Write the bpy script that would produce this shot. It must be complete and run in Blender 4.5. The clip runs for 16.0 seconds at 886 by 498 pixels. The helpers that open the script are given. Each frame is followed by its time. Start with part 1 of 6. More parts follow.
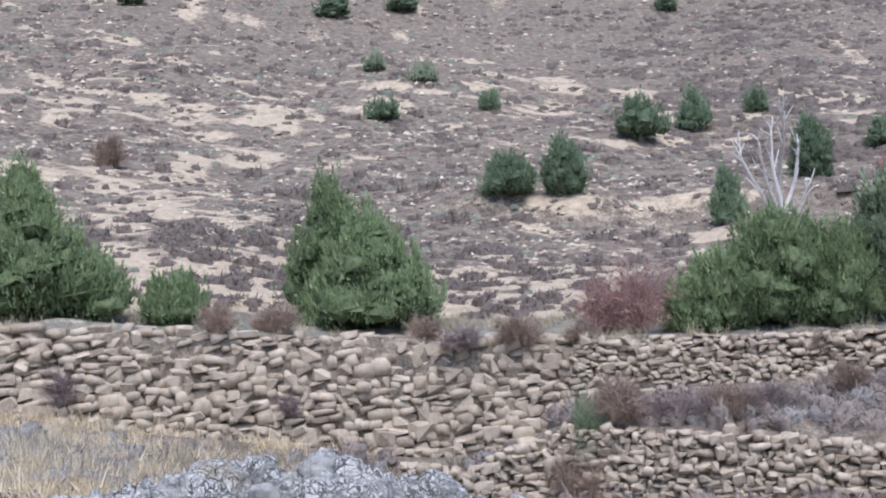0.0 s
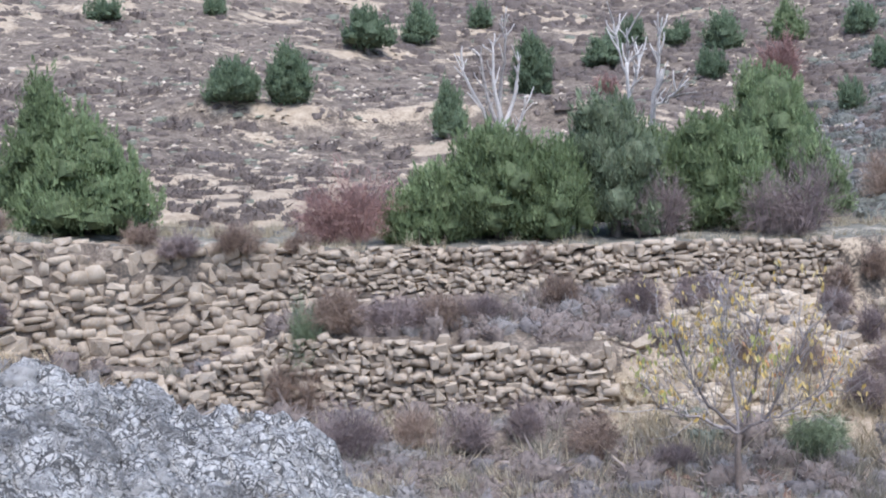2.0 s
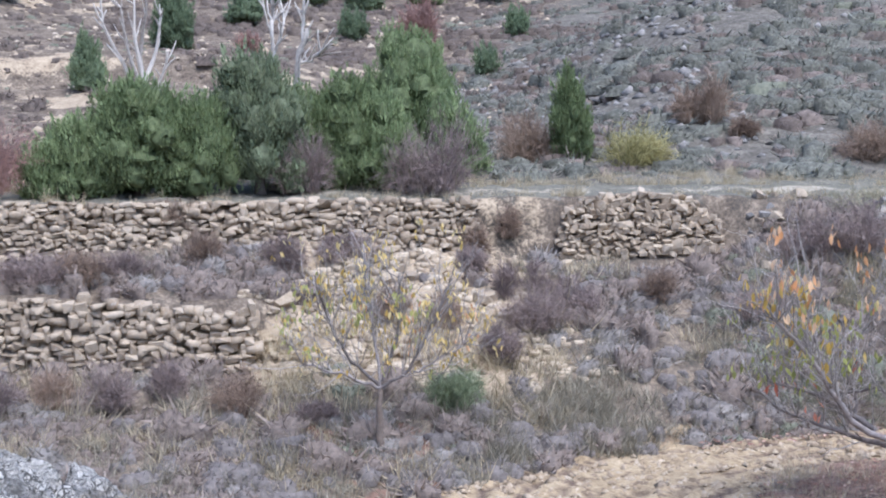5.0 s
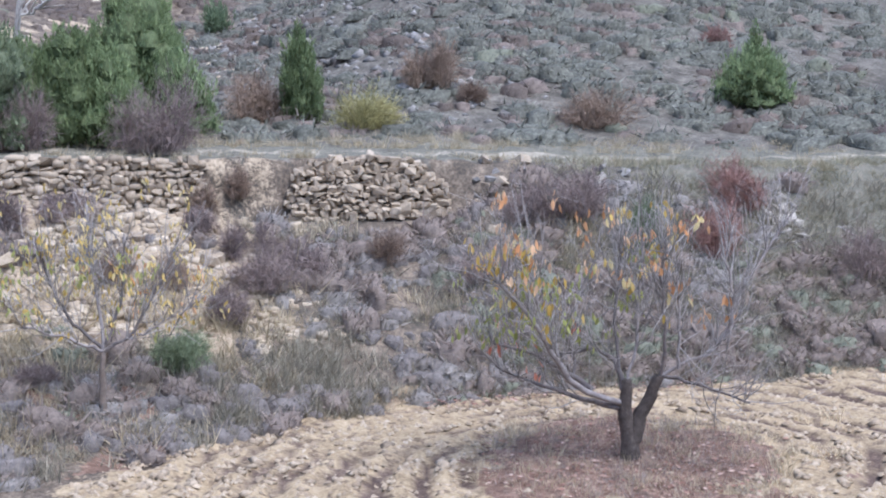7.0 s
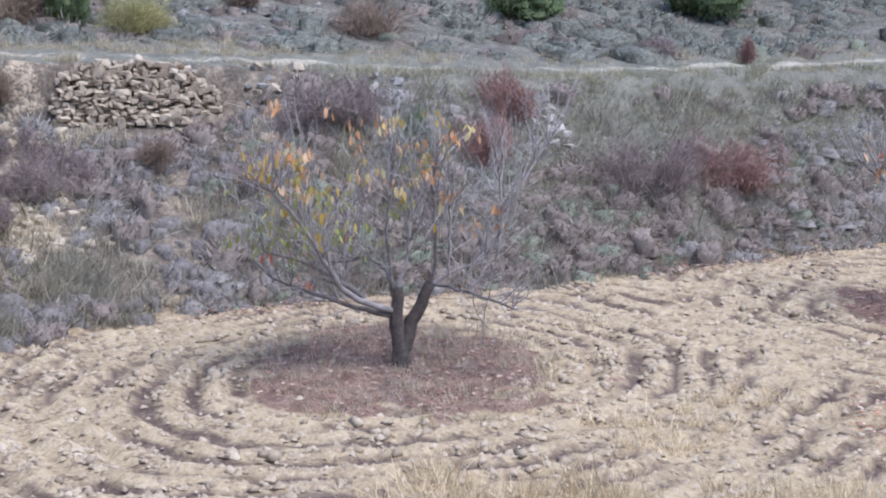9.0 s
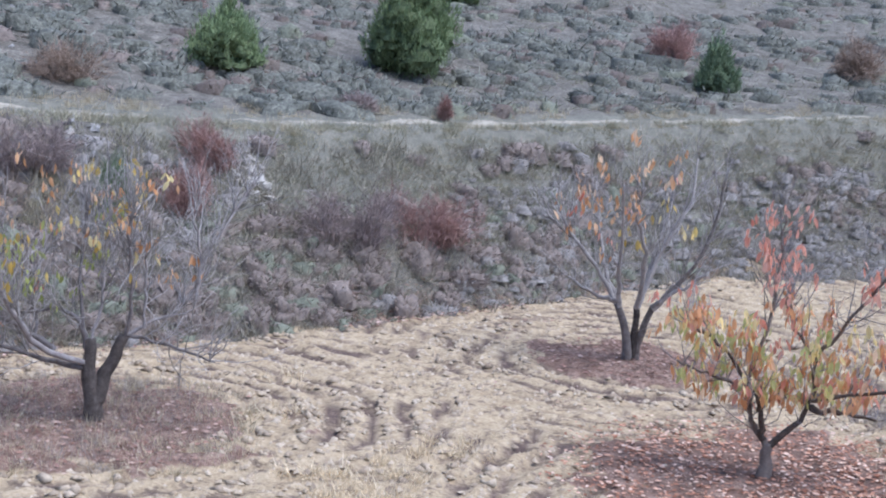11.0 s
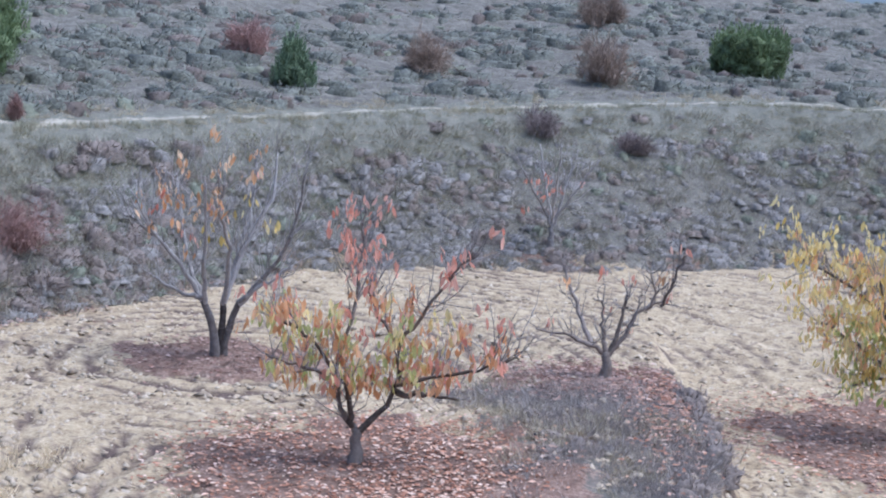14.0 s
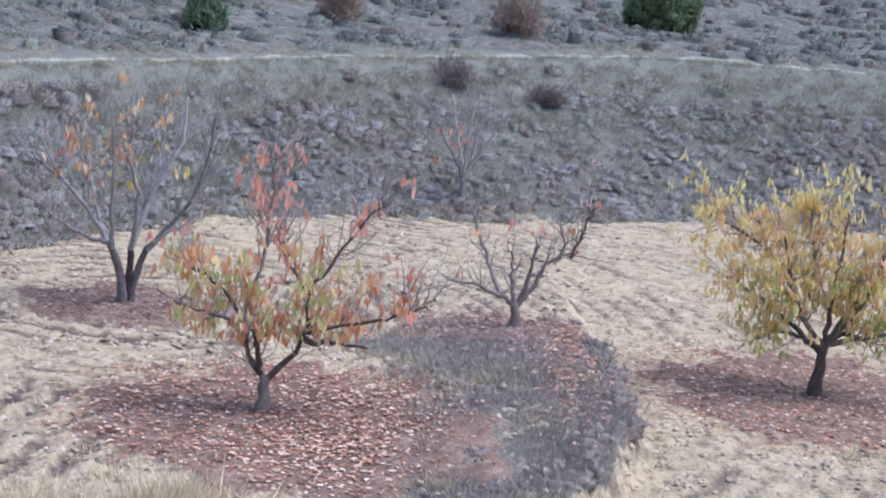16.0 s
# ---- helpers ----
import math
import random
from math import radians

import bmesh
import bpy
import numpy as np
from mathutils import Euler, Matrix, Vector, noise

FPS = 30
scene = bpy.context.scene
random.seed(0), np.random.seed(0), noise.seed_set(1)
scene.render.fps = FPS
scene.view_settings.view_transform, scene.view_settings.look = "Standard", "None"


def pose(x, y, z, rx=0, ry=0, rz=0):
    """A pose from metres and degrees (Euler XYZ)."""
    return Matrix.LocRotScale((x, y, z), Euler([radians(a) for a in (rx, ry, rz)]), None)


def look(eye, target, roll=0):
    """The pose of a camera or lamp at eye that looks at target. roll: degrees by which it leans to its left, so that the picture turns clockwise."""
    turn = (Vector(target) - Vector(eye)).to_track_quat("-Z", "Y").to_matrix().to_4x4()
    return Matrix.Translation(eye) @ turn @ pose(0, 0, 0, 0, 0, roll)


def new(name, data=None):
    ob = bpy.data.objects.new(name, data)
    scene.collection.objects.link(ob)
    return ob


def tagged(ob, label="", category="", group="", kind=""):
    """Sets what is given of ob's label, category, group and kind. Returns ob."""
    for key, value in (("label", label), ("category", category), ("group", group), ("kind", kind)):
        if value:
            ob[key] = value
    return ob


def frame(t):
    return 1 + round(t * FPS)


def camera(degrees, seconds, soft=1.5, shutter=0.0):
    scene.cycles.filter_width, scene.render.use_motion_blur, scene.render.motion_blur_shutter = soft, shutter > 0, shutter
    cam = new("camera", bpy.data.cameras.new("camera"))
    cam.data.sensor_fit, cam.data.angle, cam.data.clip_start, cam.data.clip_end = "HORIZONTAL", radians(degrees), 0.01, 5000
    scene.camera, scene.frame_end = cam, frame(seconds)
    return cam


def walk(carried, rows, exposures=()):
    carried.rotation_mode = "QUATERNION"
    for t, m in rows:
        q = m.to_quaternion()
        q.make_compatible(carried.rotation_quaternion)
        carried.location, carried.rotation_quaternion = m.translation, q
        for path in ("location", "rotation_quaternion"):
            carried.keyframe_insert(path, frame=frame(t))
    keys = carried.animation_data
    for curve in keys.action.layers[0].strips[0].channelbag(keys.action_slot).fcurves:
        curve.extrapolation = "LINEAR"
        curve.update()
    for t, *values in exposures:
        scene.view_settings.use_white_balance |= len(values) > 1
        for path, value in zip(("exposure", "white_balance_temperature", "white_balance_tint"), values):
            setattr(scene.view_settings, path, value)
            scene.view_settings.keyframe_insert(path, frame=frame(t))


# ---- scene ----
EYE = (0.0, 0.0, 6.7)

# ---- camera: a hand-held pan on the spot; seconds, heading, tilt, lean ----
cam = camera(32.49, 16.0, soft=2.0)
TURNS = [
    (0.0, 0.0, 0.0, -5.77), (0.5, 2.71, -1.28, -5.17), (1.0, 5.37, -2.38, -5.06), (1.5, 7.9, -3.35, -4.75),
    (2.0, 10.02, -4.28, -4.22), (2.5, 11.68, -4.67, -4.55), (3.0, 14.18, -4.14, -3.68), (3.5, 16.97, -3.75, -2.3),
    (4.0, 19.67, -4.57, -1.71), (4.2, 20.94, -5.04, -2.0), (6.3, 28.08, -9.29, -1.68), (6.5, 29.84, -9.52, -1.55),
    (7.0, 33.72, -8.35, -0.65), (7.5, 36.55, -7.91, -0.37), (8.0, 38.68, -9.67, -0.49), (8.5, 40.13, -11.25, 0.16),
    (9.0, 42.41, -11.76, 1.06), (9.5, 45.66, -11.38, 1.83), (10.0, 49.06, -10.81, 2.5), (10.2, 50.25, -10.53, 2.79),
    (12.3, 59.2, -7.79, 3.5), (12.5, 60.45, -7.71, 3.07), (13.0, 64.75, -7.82, 2.75), (13.5, 68.12, -7.54, 4.57),
    (14.0, 69.54, -8.46, 3.81), (14.5, 70.47, -10.64, 2.13), (15.0, 70.9, -11.5, 4.65), (15.5, 72.09, -10.32, 5.76),
    (16.0, 73.09, -10.11, 5.28)]


def heading(az, el):
    a, e = radians(az), radians(el)
    return Vector((math.sin(a) * math.cos(e), math.cos(a) * math.cos(e), math.sin(e)))


def sway(t):
    """The eye drifts a little sideways on the turn."""
    s = float(np.interp(t, [0, 0.5, 1, 2, 2.5, 3, 3.5, 4, 4.2, 6.3, 16], [-0.02, 0.0, 0.05, 0.065, 0.05, 0.02, -0.02, -0.055, -0.06, -0.03, 0.0]))
    return Vector((EYE[0] + s + 0.03, EYE[1] + 0.03, EYE[2]))


walk(cam, [(t, look(sway(t), sway(t) + 10 * heading(a, p), r)) for t, a, p, r in TURNS],
     exposures=[(0.0, 1.08, 5880, 13), (4.2, 1.22, 5880, 13), (6.3, 1.2, 5800, 13), (10.2, 1.12, 5750, 13),
                (12.3, 1.12, 5320, 11), (16.0, 1.13, 5470, 11)])

# ---- sky and light: late, thinly overcast day ----
world = bpy.data.worlds.new("sky")
scene.world = world
world.use_nodes = True
wn = world.node_tree
sky = wn.nodes.new("ShaderNodeTexSky")
sky.sky_type, sky.sun_disc = "NISHITA", False
sky.sun_elevation, sky.sun_rotation = radians(64), radians(165)
sky.air_density, sky.dust_density, sky.ozone_density = 1.0, 1.5, 1.0
wn.nodes["Background"].inputs[1].default_value = 0.105
wn.links.new(sky.outputs[0], wn.nodes["Background"].inputs[0])
sun = new("sun", bpy.data.lights.new("sun", "SUN"))
sun.data.energy, sun.data.angle, sun.data.color = 1.6, radians(35), (1.0, 0.955, 0.9)
sun.matrix_world = look((0, 0, 50), Vector((0, 0, 50)) - 10 * heading(165, 64))


# ---- materials ----
def nodes_of(name):
    m = bpy.data.materials.new(name)
    m.use_nodes = True
    nt = m.node_tree
    return m, nt, nt.nodes["Principled BSDF"]


def add(nt, kind, **inputs):
    n = nt.nodes.new(kind)
    for k, val in inputs.items():
        n.inputs[k.replace("_", " ")].default_value = val
    return n


def noise_tex(nt, scale, detail=5.0, rough=0.6, vec=None):
    n = add(nt, "ShaderNodeTexNoise", Scale=scale, Detail=detail, Roughness=rough)
    if vec is None:
        vec = nt.nodes.get("Geometry") or nt.nodes.new("ShaderNodeNewGeometry")
        vec = vec.outputs["Position"]
    nt.links.new(vec, n.inputs["Vector"])
    return n.outputs[0]


def ramp(nt, fac, stops):
    r = nt.nodes.new("ShaderNodeValToRGB")
    e = r.color_ramp.elements
    while len(e) < len(stops):
        e.new(0.5)
    for el, (p, c) in zip(e, stops):
        el.position, el.color = p, (*c, 1)
    nt.links.new(fac, r.inputs[0])
    return r.outputs[0]


def span(nt, fac, a, b):
    """fac from a to b becomes 0 to 1"""
    n = nt.nodes.new("ShaderNodeMapRange")
    n.interpolation_type = "SMOOTHSTEP"
    n.inputs[1].default_value, n.inputs[2].default_value = a, b
    nt.links.new(fac, n.inputs[0])
    return n.outputs[0]


def mix(nt, fac, a, b, mode="MIX"):
    n = nt.nodes.new("ShaderNodeMix")
    n.data_type, n.blend_type = "RGBA", mode
    for sock, val in ((n.inputs[0], fac), (n.inputs[6], a), (n.inputs[7], b)):
        if hasattr(val, "is_output"):
            nt.links.new(val, sock)
        else:
            sock.default_value = val if isinstance(val, float) else (*val, 1)
    return n.outputs[2]


def maths(nt, op, a, b=0.0):
    n = nt.nodes.new("ShaderNodeMath")
    n.operation = op
    for sock, val in ((n.inputs[0], a), (n.inputs[1], b)):
        if hasattr(val, "is_output"):
            nt.links.new(val, sock)
        else:
            sock.default_value = val
    return n.outputs[0]


def bump(nt, bsdf, height, strength=0.5, distance=0.03):
    b = add(nt, "ShaderNodeBump", Strength=strength, Distance=distance)
    nt.links.new(height, b.inputs["Height"])
    nt.links.new(b.outputs[0], bsdf.inputs["Normal"])


def plant(name, dark, mid, light, patch=0.8, island=0.7, shine=0.25, see=0.15, obj=0.3, pale=0.6, core=0.95, rough=0.35):
    """Foliage, twigs or grass: varied leaf by leaf, clump by clump and plant by plant."""
    m, nt, b = nodes_of(name)
    geo = nt.nodes.new("ShaderNodeNewGeometry")
    geo.name = "Geometry"
    info = nt.nodes.new("ShaderNodeObjectInfo")
    n = noise_tex(nt, patch, 3.0)
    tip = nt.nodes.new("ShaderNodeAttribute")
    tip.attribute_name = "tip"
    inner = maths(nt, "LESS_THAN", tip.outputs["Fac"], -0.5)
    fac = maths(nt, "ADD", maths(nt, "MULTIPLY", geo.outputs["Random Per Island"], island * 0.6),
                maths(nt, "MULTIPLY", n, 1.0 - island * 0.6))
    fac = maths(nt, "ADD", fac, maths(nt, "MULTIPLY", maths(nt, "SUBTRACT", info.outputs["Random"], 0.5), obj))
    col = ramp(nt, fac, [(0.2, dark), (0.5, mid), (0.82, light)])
    # ends lighten by tip, adding painted depth over the darker core
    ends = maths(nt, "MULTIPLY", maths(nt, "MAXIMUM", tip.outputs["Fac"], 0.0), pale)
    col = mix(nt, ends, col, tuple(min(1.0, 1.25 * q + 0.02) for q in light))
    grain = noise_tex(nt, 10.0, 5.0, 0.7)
    # core below 1 paints shade into the inner bodies, so gaps read dark
    dimmed_core = ramp(nt, maths(nt, "ADD", maths(nt, "MULTIPLY", grain, 0.75), maths(nt, "MULTIPLY", n, 0.25)),
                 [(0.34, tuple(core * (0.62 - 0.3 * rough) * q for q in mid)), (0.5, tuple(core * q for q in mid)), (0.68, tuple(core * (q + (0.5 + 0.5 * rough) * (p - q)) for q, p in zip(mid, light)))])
    col = mix(nt, inner, col, dimmed_core)
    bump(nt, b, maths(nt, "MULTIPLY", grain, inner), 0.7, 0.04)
    nt.links.new(col, b.inputs["Base Color"])
    b.inputs["Roughness"].default_value = 0.75
    b.inputs["Specular IOR Level"].default_value = shine
    if see:
        t = nt.nodes.new("ShaderNodeBsdfTranslucent")
        nt.links.new(col, t.inputs[0])
        ms = nt.nodes.new("ShaderNodeMixShader")
        ms.inputs[0].default_value = see
        nt.links.new(b.outputs[0], ms.inputs[1])
        nt.links.new(t.outputs[0], ms.inputs[2])
        nt.links.new(ms.outputs[0], nt.nodes["Material Output"].inputs[0])
    return m


def rocky(name, stops, scale=6.0, fine=40.0, lichen=None, obj=0.35, depth=0.03, beds=None):
    m, nt, b = nodes_of(name)
    geo = nt.nodes.new("ShaderNodeNewGeometry")
    geo.name = "Geometry"
    info = nt.nodes.new("ShaderNodeObjectInfo")
    where = None
    if beds:
        flat = nt.nodes.new("ShaderNodeVectorMath")
        flat.operation = "MULTIPLY"
        nt.links.new(geo.outputs["Position"], flat.inputs[0])
        flat.inputs[1].default_value = beds
        where = flat.outputs[0]
    a, c = noise_tex(nt, scale, 8.0, 0.65, where), noise_tex(nt, fine, 6.0, 0.7, where)
    fac = maths(nt, "ADD", maths(nt, "MULTIPLY", a, 0.6), maths(nt, "MULTIPLY", c, 0.4))
    rnd = maths(nt, "ADD", info.outputs["Random"], geo.outputs["Random Per Island"])
    rnd = maths(nt, "FRACT", rnd)
    fac = maths(nt, "ADD", fac, maths(nt, "MULTIPLY", maths(nt, "SUBTRACT", rnd, 0.5), obj))
    col = ramp(nt, fac, stops)
    if lichen:
        spots = span(nt, noise_tex(nt, scale * 2.2, 6.0, 0.75), 0.54, 0.62)
        col = mix(nt, maths(nt, "MULTIPLY", spots, 0.75), col, lichen)
    nt.links.new(col, b.inputs["Base Color"])
    b.inputs["Roughness"].default_value = 0.92
    b.inputs["Specular IOR Level"].default_value = 0.2
    bump(nt, b, fac, 0.8, depth)
    return m


# junipers: core=0.6 darkens the crowns' inner shells to stand for shade between plumes
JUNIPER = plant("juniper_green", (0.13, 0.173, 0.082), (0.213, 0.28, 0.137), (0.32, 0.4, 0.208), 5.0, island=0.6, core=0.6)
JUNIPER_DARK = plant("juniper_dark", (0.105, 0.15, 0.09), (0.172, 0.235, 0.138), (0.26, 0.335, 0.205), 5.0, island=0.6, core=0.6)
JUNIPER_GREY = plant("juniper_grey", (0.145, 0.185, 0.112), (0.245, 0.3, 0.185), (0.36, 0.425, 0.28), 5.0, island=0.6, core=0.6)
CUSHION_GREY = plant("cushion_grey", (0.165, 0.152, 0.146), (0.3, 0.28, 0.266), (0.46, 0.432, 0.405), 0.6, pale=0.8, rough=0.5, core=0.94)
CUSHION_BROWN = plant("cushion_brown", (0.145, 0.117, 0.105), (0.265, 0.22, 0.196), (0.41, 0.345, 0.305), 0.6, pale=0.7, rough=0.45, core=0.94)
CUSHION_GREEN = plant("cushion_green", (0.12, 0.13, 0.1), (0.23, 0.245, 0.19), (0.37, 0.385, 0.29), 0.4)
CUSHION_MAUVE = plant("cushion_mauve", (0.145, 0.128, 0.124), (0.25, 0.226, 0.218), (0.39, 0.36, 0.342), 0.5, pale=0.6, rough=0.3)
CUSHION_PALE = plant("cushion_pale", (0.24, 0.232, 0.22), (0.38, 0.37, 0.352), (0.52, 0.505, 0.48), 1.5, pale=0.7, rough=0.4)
HEATH = plant("heath_grey_green", (0.085, 0.087, 0.076), (0.188, 0.194, 0.167), (0.42, 0.43, 0.37), 0.5, pale=0.9, rough=0.75, core=0.82)
TUFT = plant("hillside_tufts", (0.1, 0.08, 0.07), (0.172, 0.141, 0.124), (0.28, 0.236, 0.206), 0.25, pale=0.5, rough=0.4, core=0.95)
TWIG_RED = plant("twigs_red", (0.22, 0.14, 0.125), (0.39, 0.245, 0.218), (0.53, 0.335, 0.29), 1.0)
TWIG_BROWN = plant("twigs_brown", (0.17, 0.125, 0.1), (0.33, 0.25, 0.2), (0.48, 0.37, 0.29), 1.0)
TWIG_PURPLE = plant("twigs_purple_brown", (0.17, 0.135, 0.132), (0.31, 0.25, 0.24), (0.45, 0.37, 0.34), 1.0)
TWIG_YELLOW = plant("twigs_yellow_green", (0.22, 0.205, 0.09), (0.4, 0.37, 0.17), (0.55, 0.5, 0.26), 1.0)
STRAW = plant("dry_grass", (0.46, 0.36, 0.225), (0.7, 0.57, 0.38), (0.85, 0.74, 0.54), 0.5)
GRASS_GREY = plant("faded_grass", (0.2, 0.183, 0.145), (0.34, 0.315, 0.25), (0.48, 0.44, 0.355), 0.5)
PALE_GRASS = plant("pale_verge_grass", (0.28, 0.235, 0.16), (0.48, 0.41, 0.285), (0.65, 0.57, 0.42), 0.5)
WEED_DARK = plant("dark_weeds", (0.175, 0.15, 0.14), (0.34, 0.298, 0.274), (0.53, 0.475, 0.43), 0.6)
LITTER = plant("fallen_leaves", (0.15, 0.085, 0.068), (0.35, 0.2, 0.155), (0.62, 0.47, 0.4), 0.9, island=1.2)
LITTER_ORANGE = plant("fallen_leaves_orange", (0.29, 0.13, 0.08), (0.57, 0.3, 0.195), (0.8, 0.62, 0.5), 0.9, island=1.2)
LEAF_ORANGE = plant("leaf_orange", (0.7, 0.36, 0.17), (0.86, 0.52, 0.29), (0.93, 0.7, 0.48), 2.0, see=0.5, obj=0.9)
LEAF_RED = plant("leaf_red", (0.7, 0.25, 0.17), (0.84, 0.42, 0.31), (0.91, 0.6, 0.47), 2.0, see=0.5, obj=0.6)
LEAF_YELLOW = plant("leaf_yellow", (0.63, 0.44, 0.12), (0.82, 0.62, 0.21), (0.92, 0.78, 0.42), 2.0, see=0.5, obj=0.9)
SWARD = plant("short_sward", (0.185, 0.178, 0.125), (0.315, 0.302, 0.213), (0.45, 0.425, 0.315), 0.5)
LEAF_GREEN = plant("leaf_green", (0.3, 0.33, 0.11), (0.49, 0.52, 0.18), (0.66, 0.67, 0.29), 2.0, see=0.5, obj=0.9)
BARK = rocky("cherry_bark", [(0.3, (0.05, 0.042, 0.038)), (0.5, (0.13, 0.11, 0.1)), (0.75, (0.26, 0.23, 0.215))], 9, 60, depth=0.02)
BARK_MID = rocky("brown_grey_bark", [(0.3, (0.1, 0.078, 0.066)), (0.5, (0.23, 0.188, 0.162)), (0.75, (0.38, 0.325, 0.29))], 9, 60, depth=0.015)
BARK_BROWN = rocky("brown_bark", [(0.3, (0.07, 0.055, 0.046)), (0.5, (0.155, 0.125, 0.106)), (0.75, (0.28, 0.235, 0.205))], 9, 60, depth=0.015)
LIMB = rocky("cherry_limb", [(0.3, (0.13, 0.115, 0.112)), (0.5, (0.28, 0.25, 0.245)), (0.75, (0.46, 0.43, 0.42))], 9, 60, depth=0.01)
BARK_PALE = rocky("grey_bark", [(0.3, (0.17, 0.155, 0.15)), (0.5, (0.36, 0.335, 0.325)), (0.75, (0.55, 0.52, 0.5))], 9, 60, depth=0.015)
DEADWOOD = rocky("weathered_deadwood", [(0.3, (0.28, 0.262, 0.25)), (0.5, (0.5, 0.478, 0.455)), (0.75, (0.7, 0.675, 0.645))], 9, 50, depth=0.015)
WALL_STONE = rocky("wall_stone", [(0.2, (0.215, 0.173, 0.13)), (0.5, (0.425, 0.35, 0.266)), (0.82, (0.6, 0.517, 0.412))], 7, 45,
                   (0.45, 0.41, 0.36), obj=0.36)
TAN_STONE = rocky("tan_stone", [(0.25, (0.3, 0.24, 0.175)), (0.5, (0.5, 0.42, 0.32)), (0.8, (0.66, 0.58, 0.465))], 7, 40, obj=0.4)
PALE_STONE = rocky("pale_stone", [(0.25, (0.24, 0.22, 0.19)), (0.5, (0.42, 0.39, 0.35)), (0.8, (0.62, 0.585, 0.54))], 7, 40, obj=0.4)
GREY_STONE = rocky("grey_stone", [(0.25, (0.13, 0.125, 0.122)), (0.5, (0.25, 0.243, 0.235)), (0.8, (0.44, 0.425, 0.41))], 7, 40, obj=0.4)
CLOD = rocky("soil_clod", [(0.2, (0.22, 0.172, 0.127)), (0.5, (0.43, 0.35, 0.26)), (0.8, (0.63, 0.54, 0.425))], 3, 40, obj=0.3)


def limestone_material():
    """Weathered limestone: pale knobs parted by cracks painted dark for shade and black lichen, a few rusty patches."""
    m, nt, b = nodes_of("limestone")
    geo = nt.nodes.new("ShaderNodeNewGeometry")
    geo.name = "Geometry"
    warp = add(nt, "ShaderNodeTexNoise", Scale=7.0, Detail=4.0, Roughness=0.6)
    nt.links.new(geo.outputs["Position"], warp.inputs["Vector"])
    shift = nt.nodes.new("ShaderNodeVectorMath")
    shift.operation = "MULTIPLY_ADD"
    nt.links.new(warp.outputs["Color"], shift.inputs[0])
    shift.inputs[1].default_value = (0.16, 0.16, 0.16)
    nt.links.new(geo.outputs["Position"], shift.inputs[2])
    edges = []
    for scale in (6.5, 15.0):
        cell = add(nt, "ShaderNodeTexVoronoi", Scale=scale)
        cell.feature = "DISTANCE_TO_EDGE"
        nt.links.new(shift.outputs[0], cell.inputs["Vector"])
        edges.append(cell.outputs["Distance"])
    patch, grain = noise_tex(nt, 5.0, 4, 0.6), noise_tex(nt, 45.0, 5, 0.7)
    broad = noise_tex(nt, 2.0, 3, 0.5)
    tone = maths(nt, "ADD", maths(nt, "ADD", maths(nt, "MULTIPLY", patch, 0.5), maths(nt, "MULTIPLY", broad, 0.3)), maths(nt, "MULTIPLY", grain, 0.2))
    col = ramp(nt, tone, [(0.4, (0.2, 0.197, 0.19)), (0.465, (0.4, 0.393, 0.38)), (0.53, (0.73, 0.715, 0.685))])
    rust = maths(nt, "MULTIPLY", span(nt, noise_tex(nt, 1.6, 4, 0.6), 0.58, 0.66), 0.6)
    col = mix(nt, rust, col, (0.42, 0.35, 0.24))
    wide = maths(nt, "MULTIPLY", patch, 0.42)
    # dark crack lines put crevice shade, besides lichen, into the colour
    crack = maths(nt, "LESS_THAN", edges[0], maths(nt, "SUBTRACT", wide, 0.188))
    small = maths(nt, "LESS_THAN", edges[1], maths(nt, "SUBTRACT", wide, 0.182))
    dark = maths(nt, "MULTIPLY", maths(nt, "MAXIMUM", crack, small), 0.8)
    col = mix(nt, dark, col, (0.075, 0.074, 0.072))
    nt.links.new(col, b.inputs["Base Color"])
    b.inputs["Roughness"].default_value = 0.93
    b.inputs["Specular IOR Level"].default_value = 0.2
    bump(nt, b, maths(nt, "ADD", maths(nt, "MINIMUM", edges[0], 0.25), maths(nt, "ADD", maths(nt, "MINIMUM", edges[1], 0.2), maths(nt, "MULTIPLY", grain, 0.3))), 1.0, 0.12)
    return m


LIMESTONE = limestone_material()


